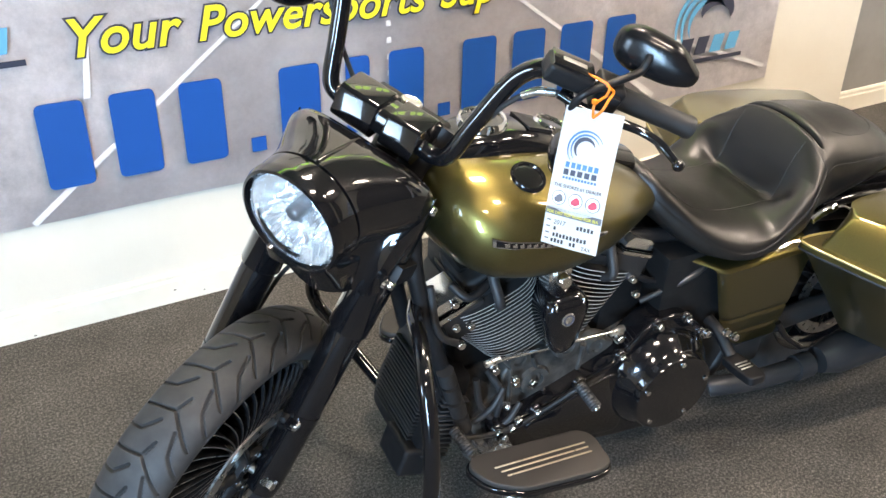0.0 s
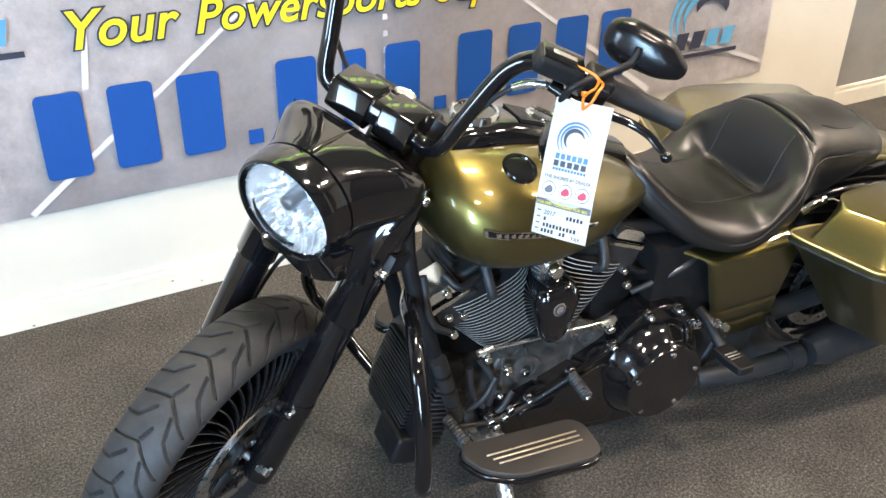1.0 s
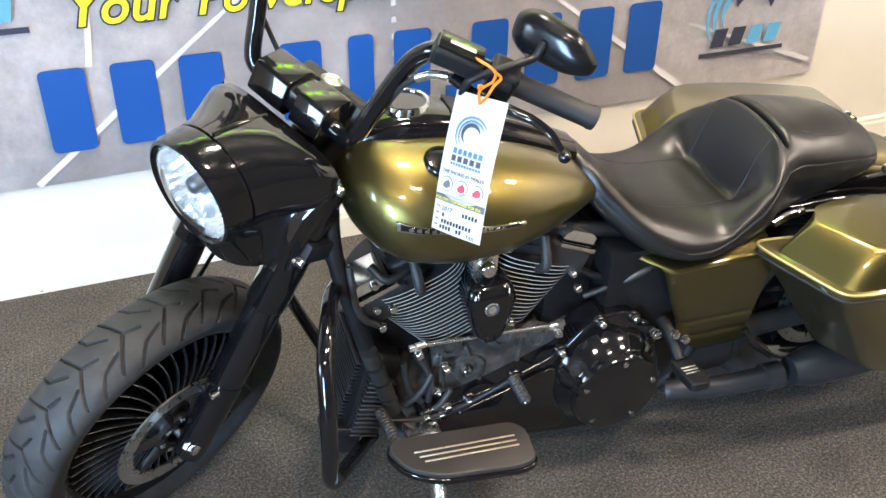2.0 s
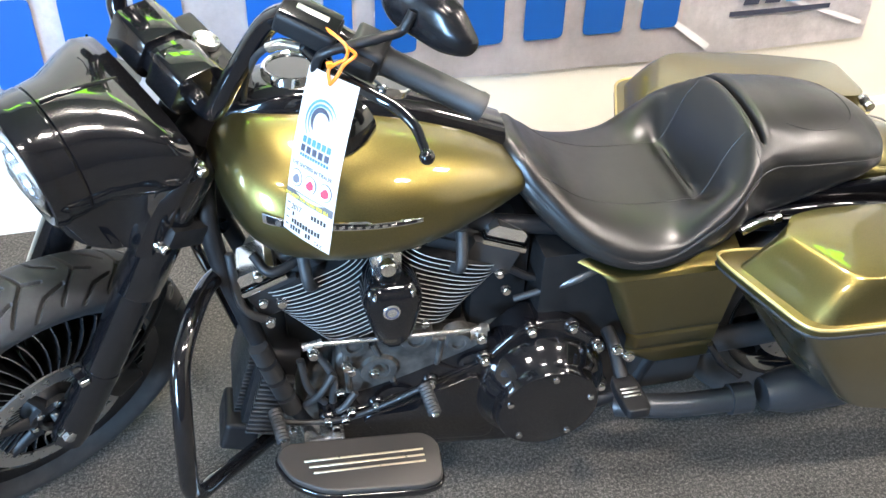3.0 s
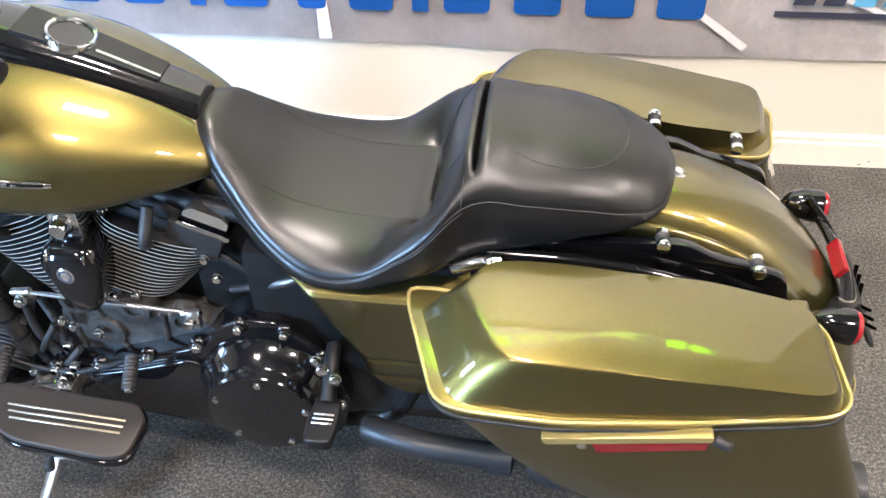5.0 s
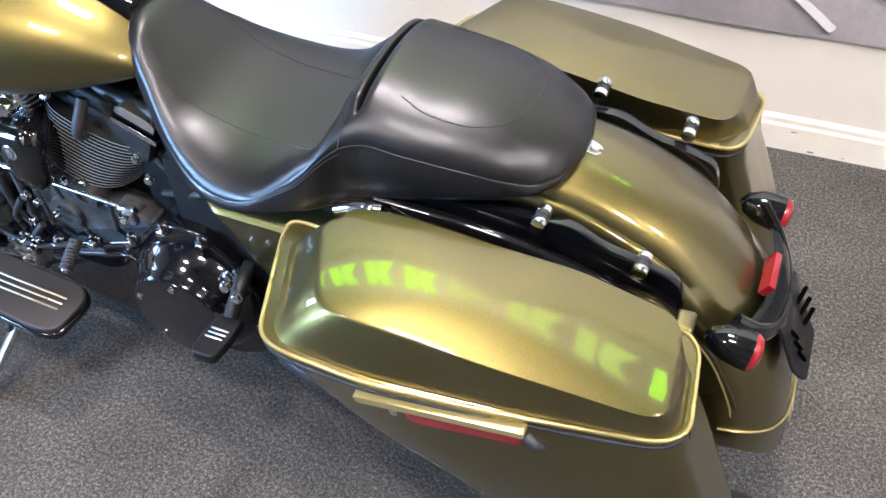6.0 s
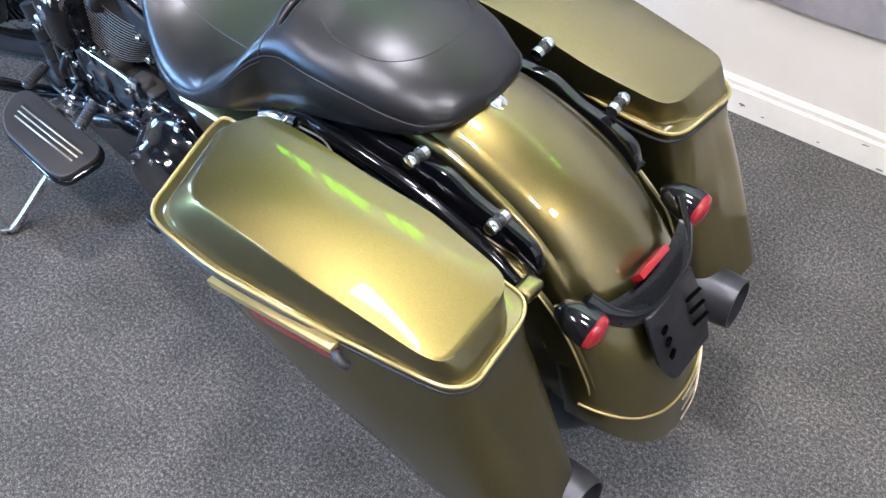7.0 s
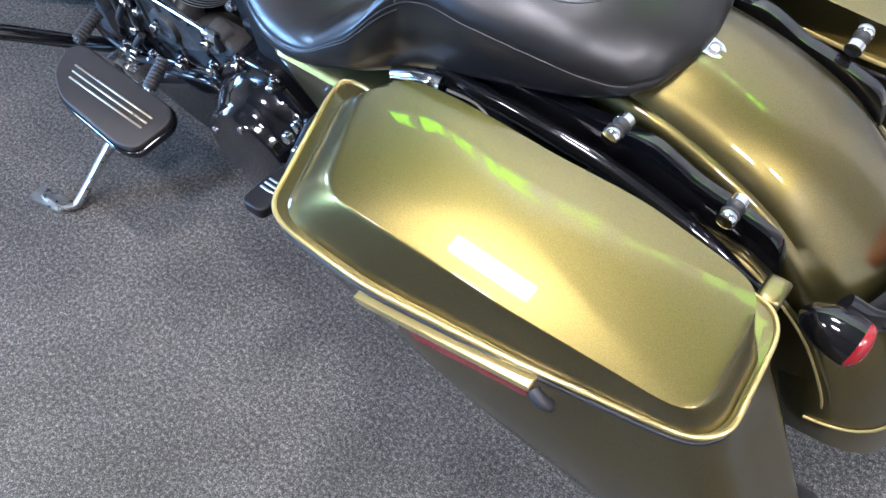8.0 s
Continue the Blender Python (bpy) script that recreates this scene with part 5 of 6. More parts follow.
def cylinder(u0, lean, out_side):
    """A finned barrel with its head and rocker box, leaning along the machine."""
    m = Matrix.Translation((0.626, -0.018, 0.410)) @ Matrix.Rotation(radians(lean), 4, "Y")
    bm = B()
    prism(bm, rounded([(-0.062, -0.080), (0.062, -0.080), (0.062, 0.070), (-0.062, 0.070)], 0.045), plan_view, -0.02, 0.285)
    barrel = part("cylinder", bm, CASE, bike, "black finned cylinder", m=m)
    for k in range(2 if out_side > 0 else 0, 18):
        z = 0.098 + 0.0104 * k
        w = 0.116
        out = []
        for j in range(48):
            ca, sa = math.cos(2 * math.pi * j / 48), math.sin(2 * math.pi * j / 48)
            out.append(((0.096 + 0.0040 * k if ca * out_side > 0 else 0.090) * math.copysign(abs(ca) ** 0.72, ca),
                        w * math.copysign(abs(sa) ** 0.72, sa)))
        bm = B()
        prism(bm, out, plan_view, z, z + 0.0020)
        for f in bm.faces:
            f.material_index = 1 if abs(f.normal.z) < 0.5 else 0
        part("fin", bm, [CASE, FINEDGE], barrel, "black fin with a machined bright edge" if k == 0 else "", smooth=30, m=m)
    bm = B()
    prism(bm, rounded([(-0.080, -0.085), (0.080, -0.085), (0.085, 0.085), (-0.085, 0.085)], 0.03), plan_view, 0.270, 0.300, 0.008)
    part("cylinder_head", bm, CASE, barrel, m=m)
    bm = B()
    prism(bm, rounded([(-0.070, -0.080), (0.070, -0.080), (0.078, 0.03), (0.06, 0.08), (-0.06, 0.08), (-0.078, 0.03)], 0.022), plan_view, 0.296, 0.325, 0.012, 3)
    part("rocker_box", bm, CASE, barrel, m=m)
    return barrel, m


for u0, lean in ((0.0, -22.5), (0.0, 22.5)):
    s = 1 if lean > 0 else -1
    barrel, m = cylinder(u0, lean, s)
    bm = B()
    prism(bm, rounded([(-0.036, -0.022), (0.034, -0.022), (0.038, -0.004), (0.034, 0.000), (0.034, 0.020), (0.022, 0.028), (-0.026, 0.028), (-0.038, 0.016), (-0.038, 0.000), (-0.041, -0.004)], 0.003), lambda a, b, h: (a * 1.1 + s * 0.112, h, 1.15 * b + (0.326 if s > 0 else 0.296)), -0.092, -0.010, 0.006, 2)
    rocker = part("rocker_cover", bm, SILVER, barrel, "polished silver rocker end cover", m=m)
    bm = B()
    box(bm, (s * 0.112 - 0.047, -0.099, -0.006), (s * 0.112 + 0.047, -0.008, 0.006), 0.004, 2, Matrix.Translation((0, 0, 0.296 + (0.030 if s > 0 else 0) - 0.006)))
    part("cover_flange", bm, CHROME, rocker, m=m)
    bm = B()
    box(bm, (s * 0.112 - 0.044, -0.0945, -0.0025), (s * 0.112 + 0.044, -0.012, 0.0025), 0.001, 1, Matrix.Translation((0, 0, 0.296 + (0.030 if s > 0 else 0) + 0.004)))
    part("cover_joint", bm, VOID, rocker, m=m)
    bm = B()
    tube(bm, [(s * 0.030, -0.112, 0.262), (s * 0.030, -0.132, 0.285), (s * 0.015, -0.100, 0.335)], 0.011, 12, 4)
    part("spark_plug_cap", bm, GRIP, barrel, "black spark plug boot", m=m)
    bm = B()
    box(bm, (-0.050, -0.040, -0.034), (0.050, 0.040, 0.030), 0.010, 2, Matrix.Translation((s * 0.100, -0.060, 0.290 if s > 0 else 0.256)))
    part("head_end", bm, CASE, barrel, "black casting under the rocker cover", m=m)
    for q in ((-s * 0.055, 0.292), (s * 0.128, 0.262)):
        bolt(m @ Vector((q[0], -0.100, q[1])), (0, -1, 0), 0.008, 0.012, barrel, "head_bolt")

# black hoses in front of the engine and behind it
for pts, r in (([(0.86, -0.10, 0.60), (0.92, -0.11, 0.57), (0.99, -0.11, 0.58), (1.02, -0.12, 0.62)], 0.008), ([(0.40, -0.10, 0.70), (0.43, -0.13, 0.68), (0.50, -0.11, 0.70)], 0.009)):
    bm = B()
    tube(bm, pts, r, 12, 6)
    part("engine_hose", bm, SATIN, bike, "black rubber engine hose")

# horn cover between the barrels
bm = B()
loops = []
for v, k in ((-0.100, 1.0), (-0.168, 1.0), (-0.186, 0.94), (-0.196, 0.72), (-0.199, 0.35), (-0.200, 0.05)):
    out = rounded([(-0.050, 0.040), (-0.034, 0.074), (0.034, 0.074), (0.050, 0.040), (0.034, -0.040), (0.018, -0.078), (-0.018, -0.078), (-0.034, -0.040)], 0.018, 4)
    loops.append([Vector((0.633 + 1.15 * p.x * k, v + 0.10 * p.y * (k - 0.0) * (0.3 if v < -0.15 else 0), 0.588 + p.y * k)) for p in out])
rings(bm, loops)
horn = part("horn_cover", bm, BLACK, bike, "gloss black horn cover between the cylinders")
bm = B()
revolve(bm, [(0.016, 0), (0.016, 0.004), (0.013, 0.006)], (0.628, -0.194, 0.612), (0, -1, 0.12), 24)
emb = part("horn_emblem", bm, SILVER, horn, "round bright emblem")
bm = B()
revolve(bm, [(0.0125, 0.005), (0.0125, 0.0068), (0.0095, 0.0068), (0.0095, 0.005)], (0.628, -0.194, 0.612), (0, -1, 0.12), 24, closed=True)
part("emblem_ring", bm, INK, emb)
for x in (0.600, 0.666):
    bm = B()
    box(bm, (x - 0.0022, -0.192, 0.600), (x + 0.0022, -0.150, 0.652), 0.001, 1)
    part("horn_trim", bm, CHROME, horn, "chrome strip on the horn cover")
bm = B()
box(bm, (0.600, -0.150, 0.655), (0.655, -0.110, 0.715), 0.008, 2)
part("horn_bracket", bm, SILVER, horn, "bright horn bracket")
bolt((0.627, -0.150, 0.690), (0, -1, 0), 0.017, 0.024, horn, "horn_nut")

# push rod like shift linkage and tappets
bm = B()
tube(bm, [(0.485, -0.150, 0.508), (0.49, -0.150, 0.508), (0.805, -0.150, 0.490)], 0.0046, 10, 1)
link_rod = part("shift_rod", bm, SILVER, bike, "bright shift rod")
for q in ((0.485, -0.150, 0.508), (0.805, -0.150, 0.490)):
    bm = B()
    tube(bm, [Vector(q) + Vector((-0.018, 0, -0.003)), Vector(q) + Vector((0.018, 0, 0.003))], 0.0075, 12, 1)
    part("rod_end", bm, STEEL, link_rod)
    bolt(Vector(q) + Vector((0, -0.008, -0.012)), (0, -1, 0), 0.010, 0.014, link_rod, "rod_bolt")
bm = B()
box(bm, (0.805, -0.158, 0.455), (0.820, -0.144, 0.500), 0.004, 2)
part("rod_arm", bm, STEEL, link_rod)

# primary cover
PRIM = [(0.478, 0.330), (0.560, 0.330), (0.665, 0.362), (0.812, 0.421), (0.868, 0.486), (0.905, 0.505), (0.975, 0.508), (1.045, 0.445), (1.085, 0.300), (1.060, 0.190), (0.985, 0.150), (0.865, 0.158), (0.600, 0.200), (0.500, 0.235)]
bm = B()
prism(bm, rounded(PRIM, 0.028, 4), side_view, -0.172, -0.10, 0.010, 3)
primary = part("primary_cover", bm, BLACK, bike, "gloss black primary drive cover")
bm = B()
prism(bm, rounded([(0.560, 0.312), (0.665, 0.345), (0.800, 0.395), (0.850, 0.30), (0.840, 0.19), (0.62, 0.225)], 0.03, 4), side_view, -0.182, -0.170, 0.006, 3)
part("primary_panel", bm, BLACK, primary)
DC = (0.935, 0.325)
bm = B()
revolve(bm, [(0.140, 0.165), (0.134, 0.185), (0.122, 0.200), (0.112, 0.214), (0.109, 0.220), (0.107, 0.232), (0.103, 0.238), (0.09, 0.240), (0.03, 0.241), (0.002, 0.241)], (DC[0], 0, DC[1]), (0, -1, 0), 64)
derby = part("clutch_cover", bm, BLACK, primary, "round gloss black clutch cover")
for k in range(5):
    a = radians(90 + 72 * k - 4)
    bolt((DC[0] + 0.088 * math.cos(a), -0.238, DC[1] + 0.088 * math.sin(a)), (0, -1, 0), 0.0065, 0.006, derby, "cover_screw")
for u, w in ((0.500, 0.318), (0.598, 0.342), (0.706, 0.385), (0.812, 0.430), (0.902, 0.492), (0.985, 0.488), (1.045, 0.425), (1.070, 0.30), (0.515, 0.245)):
    bm = B()
    revolve(bm, [(0.017, 0), (0.015, 0.010), (0.012, 0.012)], (u, -0.166, w), (0, -1, 0), 16)
    part("bolt_boss", bm, BLACK, primary)
    bolt((u, -0.176, w), (0, -1, 0), 0.0085, 0.012, primary, "primary_bolt")
bm = B()
prism(bm, rounded([(0.520, 0.365), (0.528, 0.445), (0.590, 0.470), (0.700, 0.455), (0.800, 0.448), (0.830, 0.430), (0.800, 0.400), (0.665, 0.350), (0.560, 0.325)], 0.018, 4), side_view, -0.128, -0.08, 0.012, 3)
gear = part("gear_case", bm, ENGINEGREY, bike, "dull grey cast gear case above the primary cover")
for x, z, r, y in ((0.565, 0.470, 0.030, 0.135), (0.685, 0.470, 0.034, 0.138), (0.770, 0.440, 0.026, 0.135), (0.610, 0.395, 0.040, 0.137)):
    bm = B()
    revolve(bm, [(r * 1.1, 0.10), (r, y - 0.010), (r * 0.9, y), (r * 0.55, y), (r * 0.5, y - 0.006)], (x, 0, z), (0, -1, 0), 22)
    part("bearing_boss", bm, ENGINEGREY, gear)
for a, b in (((0.600, 0.466), (0.640, 0.350)), ((0.735, 0.452), (0.728, 0.385)), ((0.545, 0.45), (0.55, 0.34))):
    bm = B()
    tube(bm, [(a[0], -0.127, a[1]), (b[0], -0.129, b[1])], 0.006, 10, 1)
    part("case_rib", bm, ENGINEGREY, gear)
for k, (a, b) in enumerate((((0.50, -0.15, 0.30), (0.56, -0.16, 0.37)), ((0.46, -0.14, 0.33), (0.52, -0.15, 0.42)), ((0.88, -0.12, 0.53), (1.0, -0.13, 0.60)), ((0.93, -0.12, 0.50), (1.04, -0.12, 0.56)))):
    bm = B()
    tube(bm, [a, Vector(a).lerp(Vector(b), 0.5) + Vector((0, -0.012, 0)), b], 0.007, 10, 5)
    part("engine_hose", bm, GRIP, bike)
for q in ((0.545, -0.15, 0.44), (0.555, -0.14, 0.415), (0.60, -0.14, 0.40), (0.53, -0.15, 0.365), (0.655, -0.13, 0.50), (0.70, -0.13, 0.51), (0.86, -0.12, 0.56), (0.44, -0.12, 0.60), (0.415, -0.13, 0.565), (0.405, -0.11, 0.66)):
    bolt(q, (0, -1, 0), 0.009, 0.012, bike, "engine_bolt")
bm = B()
tube(bm, [(0.94, -0.13, 0.555), (1.00, -0.145, 0.590), (1.06, -0.13, 0.61)], 0.009, 10, 4)
part("clutch_arm", bm, DARKSTEEL, bike)

# -- exhaust: header under the footboard, silencers under the bags
for s in (-1, 1):
    bm = B()
    tube(bm, [(1.115, s * 0.175, 0.225), (1.125, s * 0.180, 0.228), (1.16, s * 0.192, 0.232), (1.25, s * 0.212, 0.236), (1.40, s * 0.226, 0.246)], lambda t: 0.016 if t < 0.01 else 0.0265, 24, 4)
    pipe = part("exhaust_pipe", bm, GREY, bike, "black exhaust pipe")
    bm = B()
    tube(bm, [(1.355, s * 0.2225, 0.243), (1.36, s * 0.223, 0.243), (1.395, s * 0.2255, 0.246), (1.40, s * 0.226, 0.246)], lambda t: 0.034, 20, 1)
    part("pipe_clamp", bm, GREY, pipe, "grey pipe clamp")
    bm = B()
    a, b = Vector((1.43, s * 0.226, 0.249)), Vector((2.000, s * 0.252, 0.298))
    d = (b - a).normalized()
    L = (b - a).length
    revolve(bm, [(0.036, 0.0), (0.050, 0.05), (0.052, 0.10), (0.052, L - 0.03), (0.050, L), (0.046, L), (0.045, L - 0.06), (0.002, L - 0.07)], a, d, 32)
    part("silencer", bm, GREY, pipe, "satin black silencer with a straight cut end")
bm = B()
tube(bm, [(1.305, -0.17, 0.372), (1.335, -0.185, 0.325), (1.38, -0.20, 0.290)], 0.008, 10, 4)
part("bag_guard", bm, BLACK, bike, "thin black guard rod")

# -- engine guard, one loop on each side
for s in (-1, 1):
    bm = B()
    tube(bm, [(0.345, s * 0.06, 0.640), (0.315, s * 0.12, 0.655), (0.292, s * 0.20, 0.660), (0.270, s * 0.27, 0.630), (0.262, s * 0.315, 0.560), (0.255, s * 0.345, 0.470), (0.252, s * 0.352, 0.410), (0.262, s * 0.335, 0.372),
              (0.285, s * 0.290, 0.338), (0.33, s * 0.20, 0.268), (0.378, s * 0.11, 0.205), (0.40, s * 0.08, 0.19)], 0.0165, 18, 6)
    part("engine_guard", bm, BLACK, bike, "gloss black tubular engine guard")

# -- footboards, pegs, shifter
for s in (-1, 1):
    BM = Matrix.Translation((0.552, s * 0.285, 0.300)) @ pose(0, 0, 0, 0, 4.5, 0)
    out = rounded([(-0.160, 0.040), (-0.140, 0.068), (0.130, 0.062), (0.155, 0.035), (0.150, -0.050), (0.110, -0.062), (-0.070, -0.052), (-0.135, -0.015)], 0.028, 5)
    out = [Vector((p.x, -s * p.y)) for p in out]
    bm = B()
    prism(bm, [(p.x * 1.03, p.y * 1.07) for p in out], plan_view, -0.022, -0.006, 0.006, 3)
    board = part("footboard", bm, BLACK, bike, "black half-moon footboard", m=BM)
    bm = B()
    prism(bm, out, plan_view, -0.006, 0.008, 0.005, 3)
    part("footboard_pad", bm, PAD, board, "black rubber pad", m=BM)
    for k in range(3):
        bm = B()
        y = -s * (0.020 - 0.014 * k)
        box(bm, (-0.108 + 0.008 * k, y - 0.0022, 0.0075), (0.122, y + 0.0022, 0.0100), 0.001, 1)
        part("pad_strip", bm, STRIP, board, "bright strip in the pad" if k == 0 else "", m=BM)
    bm = B()
    box(bm, (-0.10, -0.012, -0.05), (-0.02, 0.03, -0.018), 0.006, 2, Matrix.Translation((0, -s * 0.035, 0)))
    tube(bm, [(-0.08, -s * 0.05, -0.03), (-0.05, -s * 0.14, -0.06)], 0.016, 10, 1)
    part("board_bracket", bm, SATIN, board, m=BM)
bm = B()
tube(bm, [(0.395, -0.165, 0.345), (0.43, -0.178, 0.330), (0.520, -0.180, 0.318), (0.60, -0.185, 0.345), (0.690, -0.200, 0.405)], 0.0058, 12, 5, flat=0.7)
shift = part("shift_lever", bm, SATIN, bike, "black heel and toe shift lever")
for q, d in (((0.400, -0.155, 0.345), (0.012, -0.07, -0.012)), ((0.688, -0.196, 0.406), (0.011, -0.058, -0.022))):
    bm = B()
    d = Vector(d)
    L = d.length
    prof = []
    for k in range(9):
        prof += [(0.0115, L * k / 9), (0.0135, L * (k + 0.25) / 9), (0.0135, L * (k + 0.65) / 9), (0.0115, L * (k + 0.95) / 9)]
    revolve(bm, prof, q, d, 18)
    peg = part("shift_peg", bm, GRIP, shift, "ribbed black rubber peg")
    bolt(Vector(q) + d * 1.0, d, 0.008, 0.005, peg, "peg_cap")
for q in ((0.535, -0.176, 0.318), (0.515, -0.176, 0.300), (0.548, -0.176, 0.338), (0.430, -0.150, 0.275), (0.50, -0.175, 0.282)):
    bolt(q, (0, -1, 0), 0.009, 0.014, shift, "lever_bolt")
bm = B()
box(bm, (0.450, -0.205, 0.262), (0.505, -0.150, 0.292), 0.006, 2)
box(bm, (0.50, -0.20, 0.255), (0.53, -0.165, 0.285), 0.006, 2)
part("stand_mount", bm, SILVER, bike, "bright cast stand mount")
# rear pegs
for s in (-1, 1):
    bm = B()
    PM = Matrix.Translation((1.073, s * 0.293, 0.402)) @ pose(0, 0, 0, s * 6, 0, 0)
    prism(bm, rounded([(-0.024, -0.052), (0.024, -0.052), (0.027, 0.0), (0.022, 0.052), (-0.022, 0.052), (-0.027, 0.0)], 0.014), plan_view, -0.012, 0.010, 0.005, 3)
    peg = part("pillion_peg", bm, SATIN, bike, "folded black pillion peg", m=PM)
    for k in range(3):
        bm = B()
        y = (-0.012 + 0.010 * k)
        box(bm, (-0.018, y - 0.0022, 0.0095), (0.018, y + 0.0022, 0.0118), 0.001, 1)
        part("peg_strip", bm, STEEL, peg, m=PM)
    bm = B()
    tube(bm, [(1.068, s * 0.16, 0.45), (1.070, s * 0.20, 0.440), (1.072, s * 0.250, 0.405)], 0.014, 12, 4)
    part("peg_mount", bm, SATIN, peg)
    for q in ((1.062, s * 0.225, 0.462), (1.085, s * 0.232, 0.448), (1.040, s * 0.19, 0.44)):
        bolt(q, (0, s, 0.2), 0.010, 0.012, peg, "peg_bolt")
# side stand
bm = B()
tube(bm, [(0.50, -0.16, 0.255), (0.505, -0.24, 0.195), (0.490, -0.33, 0.125), (0.475, -0.415, 0.060), (0.468, -0.440, 0.052), (0.440, -0.452, 0.054), (0.405, -0.455, 0.062)], lambda t: 0.021 if t < 0.6 else 0.017, 14, 5, flat=0.5)
stand = part("side_stand", bm, STEEL, bike, "bare metal side stand resting on the carpet")
bm = B()
box(bm, (-0.052, -0.020, -0.006), (0.030, 0.020, 0.006), 0.005, 2, pose(0.425, -0.455, 0.052, -5.2, 8, 12))
part("stand_foot", bm, STEEL, stand, "flat bare metal foot of the stand")
bm = B()
revolve(bm, [(0.012, 0), (0.012, 0.02), (0.008, 0.024)], (0.495, -0.285, 0.165), (0, -1, 0), 14)
part("stand_stop", bm, GRIP, stand)

# ---- banner ----
YB = 1.236
banner = new("banner")
tagged(banner, "wide printed vinyl banner with blue bars and yellow lettering", "banner")
bm = B()
rows = []
for k in range(75):
    x = -1.03 + 3.68 * k / 74
    rows.append([(x, YB - 0.003 * math.sin(x * 5.0) - 0.002 * math.sin(x * 13 + z * 9), z + 0.010 * math.sin(x * 1.9 + 1) * (1 if z < 0.5 else 0)) for z in np.linspace(0.372, 1.45, 24)])
sheet(bm, rows)
back = [f for f in bm.faces]
bmesh.ops.solidify(bm, geom=back, thickness=0.0015)
part("vinyl", bm, BANNER, banner, "grey printed vinyl sheet with a faded road picture")


def flat_strip(name, pts, mat, depth, label="", thick=0.0012):
    """A flat printed shape on the banner, from a polygon in x and z."""
    bm = B()
    y = YB - 0.0065 - depth * 0.0012
    prism(bm, pts, lambda a, b, h: (a, y - h, b), 0, thick)
    return part(name, bm, mat, banner, label, smooth=0)


def line(a, b, w0, w1):
    a, b = Vector(a), Vector(b)
    n = Vector((-(b - a).y, (b - a).x)).normalized()
    return [a + n * w0, a - n * w0, b - n * w1, b + n * w1]


for a, b, w0, w1 in (((-0.30, 0.385), (0.48, 0.98), 0.010, 0.005), ((1.30, 0.90), (2.02, 0.395), 0.005, 0.012), ((2.02, 0.64), (2.62, 0.43), 0.004, 0.009), ((-0.085, 0.74), (-0.06, 0.90), 0.010, 0.008)):
    flat_strip("road_line", line(a, b, w0, w1), LINEWHITE, 0, "faint white road line")
for k in range(7):
    z = 0.55 + 0.055 * k
    flat_strip("road_dash", [(0.853, z), (0.871, z), (0.869, z + 0.018), (0.855, z + 0.018)], LINEWHITE, 0)
flat_strip("road_post", line((0.775, 0.385), (0.765, 0.62), 0.020, 0.014), LINEWHITE, 0, "pale road edge")
# the large blue number stands as plain bars
for x0, x1 in ((-0.235, -0.105), (-0.035, 0.095), (0.165, 0.295), (0.475, 0.610), (0.70, 0.785), (0.855, 0.985), (1.135, 1.270), (1.340, 1.475), (1.545, 1.685), (1.750, 1.885)):
    flat_strip("blue_bar", rounded([(x0, 0.482), (x1, 0.482), (x1 + 0.004, 0.742), (x0 + 0.004, 0.742)], 0.02), BLUE, 2, "large blue bar")
for x0 in (0.372, 1.042):
    flat_strip("blue_dot", [(x0, 0.482), (x0 + 0.048, 0.482), (x0 + 0.048, 0.530), (x0, 0.530)], BLUE, 2)


def lettering(name, text, size, m, mat, parent, label="", shear=0.0, offset=0.0, extrude=0.0005, align="LEFT", spacing=1.0):
    """Words as a mesh in the built-in font; the text lies in its own x, y plane."""
    cu = bpy.data.curves.new(name, "FONT")
    cu.body, cu.size, cu.shear, cu.offset, cu.extrude, cu.align_x, cu.space_character = text, size, shear, offset, extrude, align, spacing
    cu.resolution_u = 4
    tmp = new(name + "_tmp", cu)
    me = bpy.data.meshes.new_from_object(tmp)
    bpy.data.objects.remove(tmp)
    me.transform(m)
    me.name = name
    me.materials.clear()
    me.materials.append(mat)
    ob = new(name, me)
    ob.parent = parent
    if label:
        ob["label"] = label
    return ob


UPR = Matrix.Rotation(radians(90), 4, "X")
for word, x, size in (("Your", -0.125, 0.150), ("Powersports", 0.245, 0.140), ("Sup", 1.045, 0.142)):
    for nm, mat, off, dy in (("lettering_outline", INK, 0.0075, -0.0085), ("lettering", YELLOW, 0.0022, -0.0105)):
        lettering(nm, word, size, Matrix.Translation((x, YB + dy, 0.862)) @ UPR, mat, banner, "yellow script lettering" if mat is YELLOW else "black outline", shear=0.28, offset=off, spacing=1.02)


